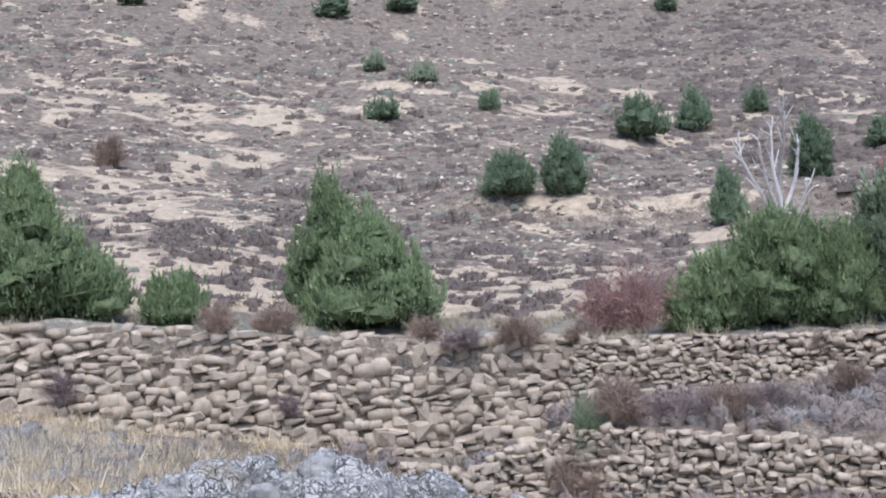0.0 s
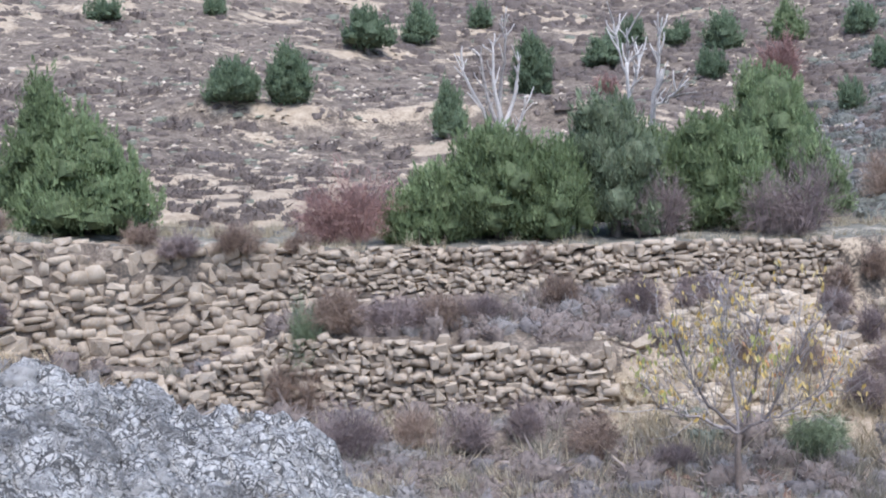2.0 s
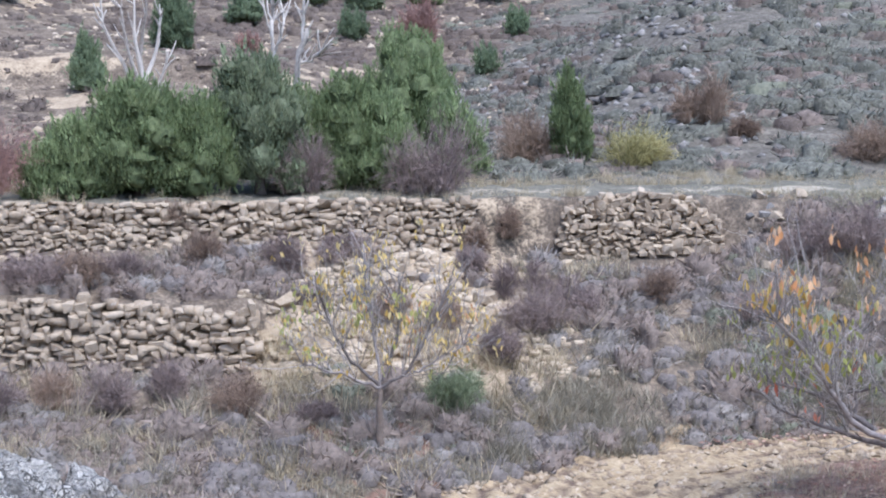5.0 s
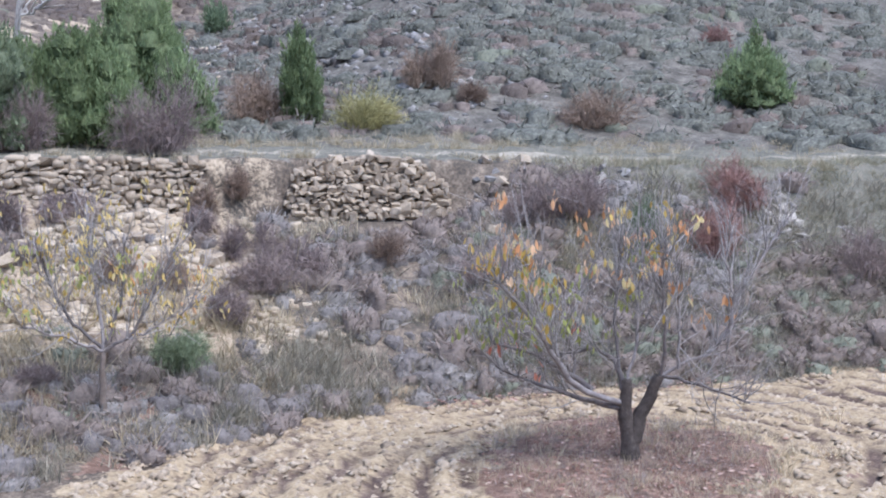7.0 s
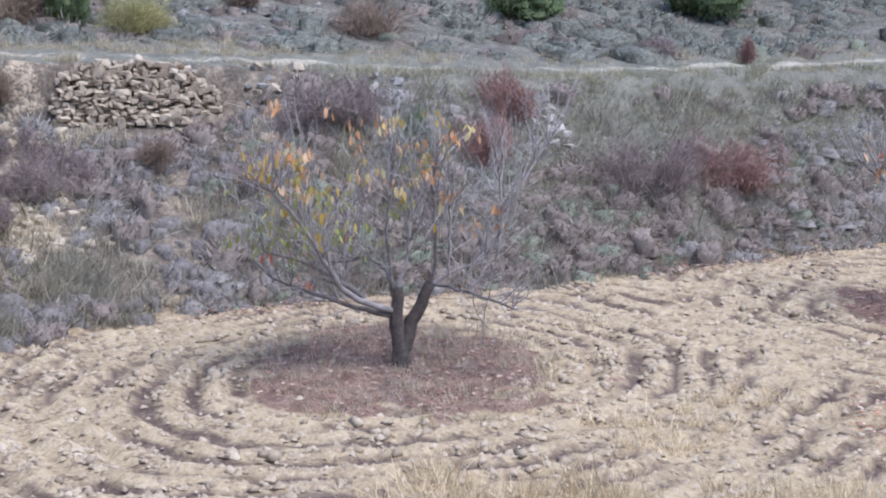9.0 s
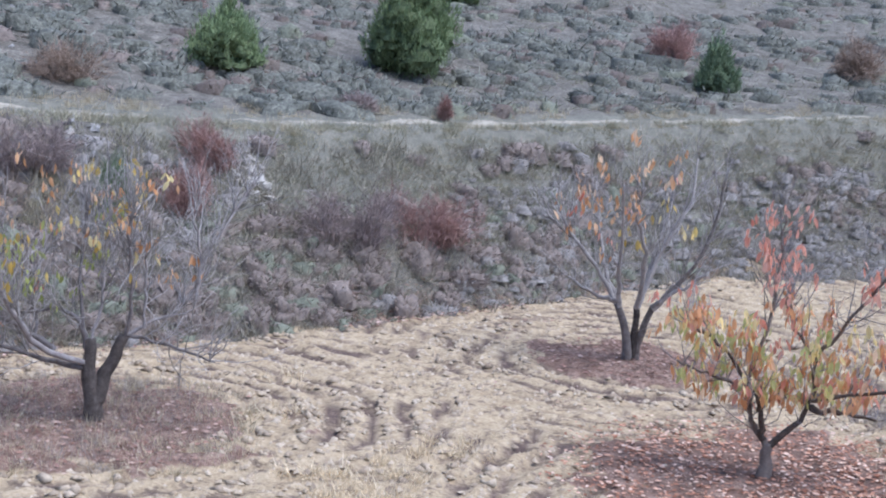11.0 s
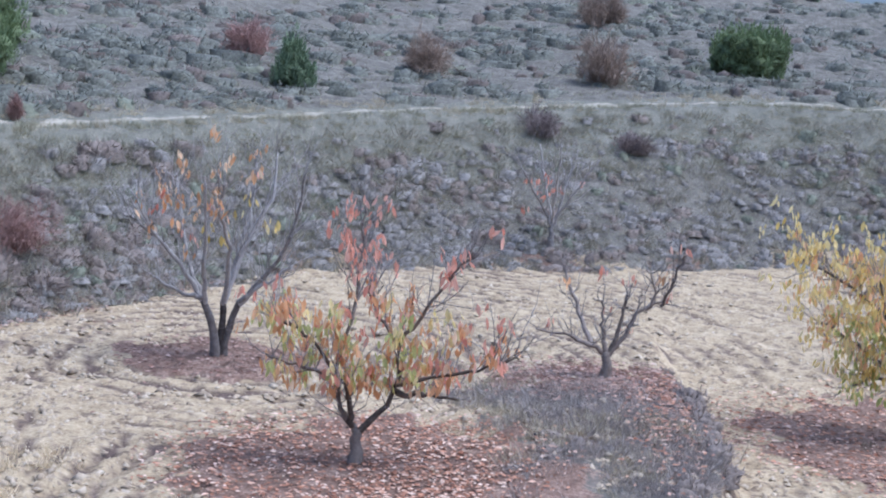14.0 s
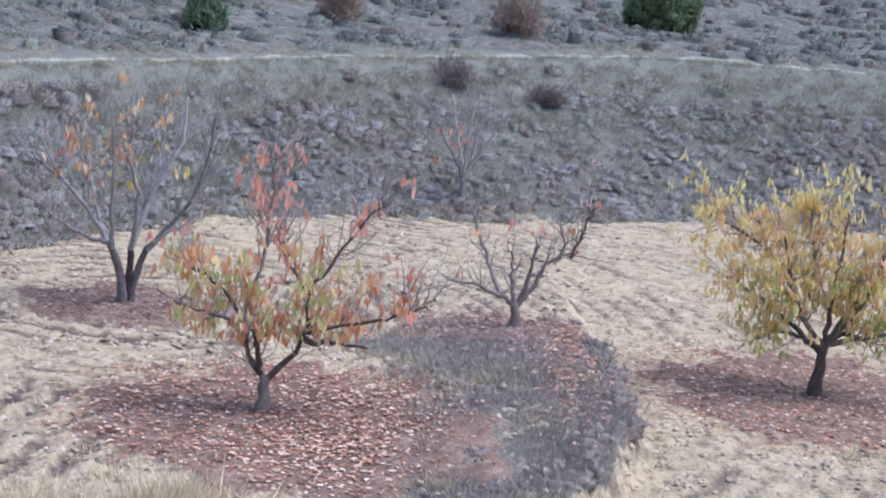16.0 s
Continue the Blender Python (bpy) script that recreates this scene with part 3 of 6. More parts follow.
    slip = slip_at(Aw, D, x, y) * (0.72 + 0.5 * fbm(x, y, 3, 98))
    slip = np.maximum(slip, (0.5 + 0.4 * fbm(x, y, 3, 99)) * smooth(23.2, 24.8, Aw) * (1 - smooth(27, 28.5, Aw)) * smooth(30.3, 31.0, D) * (1 - smooth(32.6, 33.4, D)))
    sandy = np.maximum(sandy, slip)
    sandy = np.maximum(sandy, 0.9 * np.exp(-((Aw + 15) / 3.5) ** 2 - ((D - 28.5) / 2.2) ** 2))
    track2 = smooth(0.2, 1.2, Aw - bank_edge(D))
    path = np.maximum(path, 0.75 * track2 * field)
    v = np.stack([x, y, Z], -1)
    na, nd = A.shape
    idx = np.arange(na * nd).reshape(na, nd)
    nxt = np.roll(idx, -1, 0)
    quads = np.stack([idx[:, :-1], idx[:, 1:], nxt[:, 1:], nxt[:, :-1]], -1).reshape(-1, 4)
    # furrow bottoms, broken up by noise and stronger in rings round two trees
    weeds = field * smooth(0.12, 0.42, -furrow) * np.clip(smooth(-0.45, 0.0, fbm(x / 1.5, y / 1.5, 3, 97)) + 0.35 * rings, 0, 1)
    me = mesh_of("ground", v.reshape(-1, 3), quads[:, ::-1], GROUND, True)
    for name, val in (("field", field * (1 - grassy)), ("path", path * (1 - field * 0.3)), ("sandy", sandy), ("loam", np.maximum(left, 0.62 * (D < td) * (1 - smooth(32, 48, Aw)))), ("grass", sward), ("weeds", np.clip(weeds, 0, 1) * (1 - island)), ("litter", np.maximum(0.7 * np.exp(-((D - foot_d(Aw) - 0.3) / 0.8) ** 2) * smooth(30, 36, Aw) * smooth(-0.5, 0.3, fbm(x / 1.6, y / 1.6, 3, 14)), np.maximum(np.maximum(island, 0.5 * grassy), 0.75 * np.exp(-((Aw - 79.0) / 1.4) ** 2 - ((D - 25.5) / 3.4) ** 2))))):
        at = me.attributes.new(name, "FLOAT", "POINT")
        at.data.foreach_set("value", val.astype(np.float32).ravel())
    ob = new("ground", me)
    return tagged(ob, "dry stony hillside, terraces and pale ploughed orchard field", "ground", kind="structure")


ground_sheet()


# ---- stone templates ----
def stone_mesh(name, seed, mat):
    """An angular block of broken rock, a metre each way: the hull of points strewn over a rounded box."""
    rng = np.random.default_rng(seed)
    bm = bmesh.new()
    for k in range(19):
        q = rng.normal(size=3)
        q /= np.linalg.norm(q)
        q = np.sign(q) * np.abs(q) ** 0.45
        bm.verts.new(q / max(np.abs(q).max(), 0.9) * 0.52 * rng.uniform(0.88, 1.06))
    hull = bmesh.ops.convex_hull(bm, input=bm.verts[:])
    bmesh.ops.delete(bm, geom=[g for g in hull["geom_interior"] if isinstance(g, bmesh.types.BMVert)], context="VERTS")
    bmesh.ops.triangulate(bm, faces=bm.faces[:])
    bmesh.ops.recalc_face_normals(bm, faces=bm.faces[:])
    me = bpy.data.meshes.new(name)
    bm.to_mesh(me)
    bm.free()
    me.materials.append(mat)
    return me


STONES = [stone_mesh("stone", 100 + k, WALL_STONE) for k in range(10)]
TAN = [stone_mesh("stone", 150 + k, TAN_STONE) for k in range(6)]
GREY = [stone_mesh("stone", 160 + k, GREY_STONE) for k in range(4)]
PALE = [stone_mesh("stone", 140 + k, PALE_STONE) for k in range(5)]


def arrays(me):
    v = np.empty(len(me.vertices) * 3)
    me.vertices.foreach_get("co", v)
    f = np.empty(len(me.loops), int)
    me.loops.foreach_get("vertex_index", f)
    return v.reshape(-1, 3), f.reshape(-1, 3)


def dry_stone_wall(label, az0, az1, dist, top, foot, seed, batter=0.2, size=0.27, keep=300, bulge=0.0, ragged=0.0, thin=1.0):
    """Courses of rough blocks along a bend of the hill, with a backing of earth and small stone."""
    rng = np.random.default_rng(seed)
    mid = 0.5 * (az0 + az1)
    wall = thing("dry_stone_wall", place(mid, float(dist(mid)) - 0.3), label=label, category="wall", kind="structure")
    inv = wall.matrix_world.inverted()
    spots = []
    length = radians(az1 - az0) * float(dist(mid))
    z_low = min(float(foot(a)) for a in np.linspace(az0, az1, 12)) - 0.15
    z_high = max(float(top(a)) for a in np.linspace(az0, az1, 12)) + 0.1
    z = z_low
    while z < z_high:
        course = thin * rng.uniform(0.1, 0.2)
        s = rng.uniform(0, 0.2)
        while s < length:
            w = size * rng.choice([0.5, 0.7, 0.85, 1.0, 1.2, 1.5], p=[0.2, 0.24, 0.22, 0.18, 0.11, 0.05])
            az = az0 + (az1 - az0) * (s + w / 2) / length
            lo, hi = float(foot(az)), float(top(az)) + ragged * 0.1 * math.sin(az * 5.0) + rng.uniform(-0.06, 0.08)
            wave = 0.08 * math.sin(az * 1.7 + seed) + 0.05 * math.sin(az * 4.3)
            zz = z + course / 2 + wave
            if lo - 0.12 < zz < hi and rng.random() > 0.03:
                h = course * rng.choice([0.75, 1.0, 1.15, 1.6], p=[0.25, 0.4, 0.2, 0.15])
                back = batter * (zz - lo) - bulge * math.sin(math.pi * (s / length)) + rng.uniform(-0.06, 0.05)
                spots.append((az, float(dist(az)) - 0.42 + back, zz, w * 1.22, rng.uniform(0.3, 0.42), h * 1.28))
            s += w
        z += course * 0.97
    order = rng.permutation(len(spots))
    rest = []
    for rank, k in enumerate(order):
        az, d, zz, w, dep, h = spots[k]
        x, y = plan(az, d)
        m = pose(float(x), float(y), zz, rng.normal() * 6, rng.normal() * 6, -az + rng.normal() * 9) @ Matrix.Diagonal((w, dep, h, 1))
        me = STONES[rng.integers(len(STONES))]
        if rank < keep:
            ob = part("stone", me, wall)
            ob.matrix_parent_inverse = Matrix.Identity(4)
            ob.matrix_basis = inv @ m
        else:
            v, f = arrays(me)
            mm = np.array(inv @ m)
            rest.append((v @ mm[:3, :3].T + mm[:3, 3], f))
    if rest:
        part("stone_courses", mesh_of("stone_courses", *joined(rest), WALL_STONE), wall, kind="stuff")
    # earth and rubble core behind the face
    n = 60
    a = np.linspace(az0, az1, n)
    v, f = [], []
    for az in a:
        lo, hi = float(foot(az)) - 0.3, float(top(az)) - 0.1
        d = float(dist(az))
        b = bulge * math.sin(math.pi * (az - az0) / (az1 - az0))
        for dd, zz in ((d - 0.43 - b, lo), (d - 0.43 + batter * (hi - lo) - b, hi), (d + 0.5, hi), (d + 0.5, lo)):
            x, y = plan(az, dd)
            v.append(inv @ Vector((float(x), float(y), zz)))
    for i in range(n - 1):
        for j in range(4):
            p, q = i * 4 + j, i * 4 + (j + 1) % 4
            f.append((p, q, q + 4, p + 4))
    f += [(0, 3, 2, 1), ((n - 1) * 4, (n - 1) * 4 + 1, (n - 1) * 4 + 2, (n - 1) * 4 + 3)]
    part("earth_core", mesh_of("earth_core", np.array([tuple(p) for p in v]), np.array(f), EARTH), wall, "brown earth packed between the stones")
    return wall


EARTH = rocky("packed_earth", [(0.3, (0.15, 0.118, 0.088)), (0.5, (0.28, 0.228, 0.17)), (0.75, (0.44, 0.37, 0.285))], 6, 50, obj=0.0)


def at_el(dist, el):
    return lambda a: EYE[2] + dist(a) * np.tan(np.radians(el(a)))


def setback(dist, k):
    return lambda a: dist(a) - k


upper_top, upper_foot = at_el(track_d, track_e), at_el(setback(track_d, 0.25), upper_e)
low_top, low_foot = at_el(low_d, low_top_e), at_el(low_d, low_foot_e)
dry_stone_wall("tall dry-stone retaining wall of rough brown blocks", -20, 4.2, track_d, upper_top, upper_foot, 1, 0.22, 0.34, thin=1.0)
dry_stone_wall("low upper dry-stone retaining wall under the track", 4.2, 24.6, track_d, upper_top, upper_foot, 2, 0.2, 0.21, thin=0.64)
dry_stone_wall("lower dry-stone terrace wall above the scrub", -2.5, 16.0, low_d, low_top, low_foot, 3, 0.15, 0.235, thin=0.76)
dry_stone_wall("bulging rounded end of a dry-stone terrace wall", 27.7, 33.8, track_d, lambda a: upper_top(a) + 0.08 - 0.55 * np.abs((a - 30.8) / 3.0) ** 3, upper_foot, 4, 0.25, 0.19, bulge=0.12, thin=0.6)


# ---- limestone outcrop ----
def cells(x, y, sx, sy, seed):
    """Blocky cells: a height for each and how near the joint is."""
    px, py = x / sx, y / sy
    gx, gy = np.floor(px).astype(np.int64), np.floor(py).astype(np.int64)
    best, second, value = np.full(x.shape, 9.0), np.full(x.shape, 9.0), np.zeros(x.shape)
    for i in (-1, 0, 1):
        for j in (-1, 0, 1):
            cx, cy = gx + i, gy + j
            ox = 0.5 + 0.42 * vnoise(cx * 1.0, cy * 1.0, seed)
            oy = 0.5 + 0.42 * vnoise(cx * 1.0, cy * 1.0, seed + 1)
            dd = np.hypot(cx + ox - px, cy + oy - py)
            h = vnoise(cx * 1.0, cy * 1.0, seed + 2)
            nearer = dd < best
            second = np.where(nearer, best, np.minimum(second, dd))
            value = np.where(nearer, h, value)
            best = np.minimum(best, dd)
    return value, second - best


rock_top = curve([(-30, -7.6), (-17, -7.4), (-12, -7.4), (-8, -7.0), (-5, -7.2), (-3, -7.8), (0, -9.0), (4.6, -10.25), (5.6, -11.4), (6.6, -12.6), (9, -14.2), (11, -15.1), (13.2, -15.6), (15.5, -17.6), (18, -20.5), (22, -25)])
rock_ridge = curve([(-30, 11.8), (0, 11.6), (5, 11.4), (7, 11.0), (13, 10.4), (22, 10)])


def rock_lie(A, D, rd):
    zt = EYE[2] + rock_ridge(A) * np.tan(np.radians(rock_top(A)))
    return zt - 0.32 * np.clip(rd - D, 0, None) - 1.7 * np.clip(8.9 - D, 0, None) - 1.7 * np.clip(D - rd, 0, None) ** 0.8


def rock_outcrop():
    rock = thing("rock_outcrop", place(0, 10.5), label="pitted pale grey limestone outcrop with lichen", category="rock")
    inv = np.array(rock.matrix_world.inverted())
    for a0, a1 in ((-26, -9), (-9, 3.2), (3.2, 21)):
        az = np.linspace(a0, a1 + 0.02, int((a1 - a0) / 0.17))
        d = np.linspace(7.9, 13.0, 190)
        A, D = np.meshgrid(az, d, indexing="ij")
        x, y = plan(A, D)
        wx, wy = x + 0.06 * fbm(x / 0.3, y / 0.3, 3, 8), y + 0.06 * fbm(x / 0.3, y / 0.3, 3, 9)
        c1, e1 = cells(wx + 0.5 * wy, wy - 0.3 * wx, 0.85, 0.6, 11)
        c2, e2 = cells(wx + 0.3 * wy, wy, 0.27, 0.3, 21)
        c3, e3 = cells(wx, wy, 0.1, 0.14, 31)
        n1, n3 = fbm(x / 0.9, y / 0.9, 3, 11), fbm(x / 0.06, y / 0.09, 2, 13)
        Z = rock_lie(A, D, rock_ridge(A) + 0.2 * fbm(x / 0.9, y / 0.9, 3, 7))
        Z = Z + 0.06 * n1 + 0.05 * c1 + 0.035 * c2 + 0.015 * c3 + 0.008 * n3
        Z = Z + 0.07 * (0.4 - np.abs(fbm(wx / 0.42, wy / 0.5, 3, 15)))
        pits = smooth(0.25, 0.6, vnoise(wx / 0.085, wy / 0.12, 18)) * smooth(-0.5, 0.3, vnoise(x / 0.5, y / 0.5, 19))
        Z = Z - 0.1 * (1 - smooth(0.0, 0.13, e1)) - 0.07 * (1 - smooth(0.0, 0.2, e2)) * (vnoise(x / 0.6, y / 0.6, 5) > -0.4) - 0.03 * (1 - smooth(0, 0.2, e3)) - 0.05 * pits + 0.02
        v = np.stack([x + 0.02 * c2, y + 0.02 * c3, Z], -1).reshape(-1, 3) @ inv[:3, :3].T + inv[:3, 3]
        idx = np.arange(A.size).reshape(A.shape)
        quads = np.stack([idx[:-1, :-1], idx[:-1, 1:], idx[1:, 1:], idx[1:, :-1]], -1).reshape(-1, 4)
        part("rock_ledge", mesh_of("rock_ledge", v, quads[:, ::-1], LIMESTONE), rock)


rock_outcrop()


# ---- junipers ----
def juniper_parts(h, w, seed, n, shape, mat, tuft=0.17):
    """Trunk and crown. shape: cone, round, block or column; the crown is made of lobes covered with upright feathery plumes."""
    rng = np.random.default_rng(seed)
    trunk = tube(bent([(0, 0, -0.15), (0.02, 0, h * 0.25), (0, 0.03, h * 0.6)], 6, rng, 0.01), 0.05 * w + 0.03, 0.02, 7, rng, 0.1)
    lobes = []
    if shape == "cone":
        for k in range(34):
            u = (k + rng.uniform(0, 1)) / 34 * 0.9
            a = k * 2.4 + rng.normal() * 0.4
            r = w / 2 * (1 - u) ** 0.7
            q = rng.uniform(0.2, 0.34) * w * (1 - 0.6 * u)
            lobes.append((math.cos(a) * max(r - q * 0.75, 0), math.sin(a) * max(r - q * 0.75, 0), h * (0.1 + 0.82 * u), q, h * rng.uniform(0.1, 0.19)))
        lobes += [(0, 0, h * (0.22 + 0.2 * k), w * 0.43 * (1 - 0.235 * k) + 0.02, h * 0.25) for k in range(4)] + [(0, 0, h * 0.93, 0.07 * w, 0.1 * h)]
    elif shape == "column":
        for k in range(22):
            u = (k + rng.uniform(0, 1)) / 22
            a = k * 2.4
            r = w / 2 * (0.8 + 0.3 * math.sin(math.pi * (u * 0.8 + 0.1))) * (1 - 0.75 * u ** 2.5)
            q = rng.uniform(0.2, 0.3) * w * (1 - 0.5 * u)
            lobes.append((math.cos(a) * max(r - q * 0.8, 0), math.sin(a) * max(r - q * 0.8, 0), h * (0.08 + 0.84 * u), q, h * rng.uniform(0.09, 0.15)))
        lobes += [(0, 0, h * (0.15 + 0.2 * k), w * 0.36 * (1 - 0.2 * max(k - 1, 0)), h * 0.18) for k in range(4)]
    elif shape == "block":
        for k in range(34):
            a, u = k * 2.4 + rng.normal() * 0.3, (k + 0.5) / 34
            q = rng.uniform(0.15, 0.2) * w
            r = w / 2 * rng.uniform(0.9, 1.02) - q * 0.8
            lobes.append((math.cos(a) * r, math.sin(a) * r, h * (0.12 + 0.66 * u), q, h * rng.uniform(0.16, 0.22)))
        lobes += [(rng.normal() * 0.14 * w, rng.normal() * 0.14 * w, h * 0.6, w * 0.3, h * 0.34) for k in range(5)] + [(0, 0, h * 0.45, w * 0.44, h * 0.42)]
    else:
        for k in range(30):
            a, u = k * 2.4 + rng.normal() * 0.3, rng.uniform(0, 1)
            r = w / 2 * (0.55 + 0.45 * math.sin(math.pi * min(u + 0.25, 1.0))) * rng.uniform(0.75, 1.08)
            q = rng.uniform(0.13, 0.23) * w
            lobes.append((math.cos(a) * (r - q * 0.7), math.sin(a) * (r - q * 0.7), h * (0.1 + 0.7 * u * rng.uniform(0.8, 1.1)), q, h * rng.uniform(0.12, 0.22)))
        lobes += [(rng.normal() * 0.08 * w, rng.normal() * 0.08 * w, h * (0.25 + 0.2 * k), w * (0.38 - 0.06 * k), h * 0.24) for k in range(3)] + [(0, 0, h * 0.46, w * 0.43, h * 0.44)]
    L = np.array(lobes)
    pieces = []
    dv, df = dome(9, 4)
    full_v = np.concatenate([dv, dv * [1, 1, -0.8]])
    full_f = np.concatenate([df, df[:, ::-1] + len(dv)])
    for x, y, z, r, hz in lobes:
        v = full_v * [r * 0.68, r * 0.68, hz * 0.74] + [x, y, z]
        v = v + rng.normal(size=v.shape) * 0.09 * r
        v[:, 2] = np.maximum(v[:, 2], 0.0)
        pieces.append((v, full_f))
    inner = sum(len(v) for v, f in pieces)
    per = 16
    count = max(60, n * 4 // per)
    area = L[:, 3] * (L[:, 3] + L[:, 4])
    pick = rng.choice(len(L), count, p=area / area.sum())
    dirs = rng.normal(size=(count, 3))
    dirs /= np.linalg.norm(dirs, axis=1)[:, None]
    base = L[pick, :3] + dirs * np.stack([L[pick, 3], L[pick, 3], L[pick, 4]], -1) * rng.uniform(0.6, 0.95, (count, 1))
    inside = np.zeros(count, bool)
    for x, y, z, r, hz in lobes:
        inside |= ((base[:, 0] - x) / r) ** 2 + ((base[:, 1] - y) / r) ** 2 + ((base[:, 2] - z) / hz) ** 2 < 0.33
    base = base[~inside & (base[:, 2] > 0.02)]
    out = base * [1, 1, 0]
    out /= np.linalg.norm(out, axis=1)[:, None] + 0.25 * w
    m = len(base)
    axis = out * rng.uniform(0.1, 0.5, (m, 1)) + np.array([0, 0, 1.0]) + rng.normal(size=(m, 3)) * 0.15
    axis /= np.linalg.norm(axis, axis=1)[:, None]
    reach = tuft * rng.uniform(2.2, 4.8, m) * np.where(rng.uniform(size=m) < 0.2, 1.5, 1.0)
    B, A = np.repeat(base, per, 0), np.repeat(axis, per, 0)
    R = np.repeat(reach, per)[:, None]
    u = rng.uniform(0, 1, (len(B), 1)) ** 0.8
    side = np.cross(A, rng.normal(size=A.shape))
    side /= np.linalg.norm(side, axis=1)[:, None] + 1e-9
    st = B + A * R * (u - 0.35) + side * R * 0.17 * (1 - u) ** 0.6
    way = A * 0.9 + side * 0.42 * (1.1 - u) + rng.normal(size=A.shape) * 0.12
    ln = R * rng.uniform(0.16, 0.34, (len(B), 1))
    pieces.append(spikes_of(rng, st, st + way * ln, R[:, 0] * rng.uniform(0.028, 0.055, len(B))))
    v, f = joined(pieces)
    # shells take the dimmed core tone as painted gap shade; plume tops lighten
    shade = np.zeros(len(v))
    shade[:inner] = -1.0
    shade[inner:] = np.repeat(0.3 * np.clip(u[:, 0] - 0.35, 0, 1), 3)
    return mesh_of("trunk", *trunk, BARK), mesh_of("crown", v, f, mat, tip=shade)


def juniper(az, el, w_deg, h_deg, shape="round", mat=None, n=1500, seed=0, label="", start=33.0, tuft=0.1, group="hillside junipers", d=None):
    mat = mat or JUNIPER
    if d is None:
        az, d = spot(az, el, start)
    slant = math.hypot(d, EYE[2])
    h, w = radians(h_deg) * slant, radians(w_deg) * slant
    tuft *= max(1.0, d / 40) ** 0.7
    tree = thing("juniper", place(az, d, -0.03), seed * 47 % 360, label or "dense green juniper on the dry stony hill", "tree", group)
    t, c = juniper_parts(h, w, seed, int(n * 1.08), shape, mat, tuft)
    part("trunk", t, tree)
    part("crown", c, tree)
    return tree


BIG = "broad conical dark green juniper beside the track"
juniper(-2.75, -2.9, 5.7, 4.4, "cone", JUNIPER, 9000, 1, BIG)
juniper(-4.1, -2.6, 4.6, 5.4, "cone", JUNIPER, 8000, 2, BIG, start=34.0)
juniper(-15.2, -1.4, 5.4, 5.6, "cone", JUNIPER, 9000, 3, BIG)
juniper(-13.0, -1.6, 3.0, 2.6, "round", JUNIPER, 3500, 4)
juniper(-10.1, -1.8, 2.5, 1.75, "round", JUNIPER, 3500, 5, "small rounded bright green juniper beside the track")
CLUMP = "dense green juniper in the thicket above the track"
for az, el, w, h, shape, mat, n, sd in (
        (12.3, -4.1, 4.8, 4.6, "round", JUNIPER, 9000, 11), (10.2, -4.1, 3.4, 3.0, "round", JUNIPER, 5000, 12),
        (8.9, -4.2, 2.2, 1.8, "round", JUNIPER, 2500, 13), (14.6, -4.2, 3.4, 4.1, "round", JUNIPER, 6000, 14),
        (16.7, -4.2, 4.2, 5.7, "round", JUNIPER_GREY, 9000, 15), (19.8, -4.1, 3.6, 4.3, "round", JUNIPER, 7000, 16),
        (22.4, -3.6, 4.4, 5.9, "round", JUNIPER, 8000, 17), (21.4, -4.2, 3.0, 3.4, "round", JUNIPER, 4500, 18),
        (24.3, -4.0, 2.2, 2.6, "round", JUNIPER, 3000, 19), (18.5, -4.1, 3.0, 4.0, "round", JUNIPER, 5000, 21), (10.7, -0.1, 1.5, 2.0, "cone", JUNIPER_DARK, 2500, 20)):
    juniper(az, el, w, h, shape, mat, n, sd, CLUMP, group="thicket junipers")
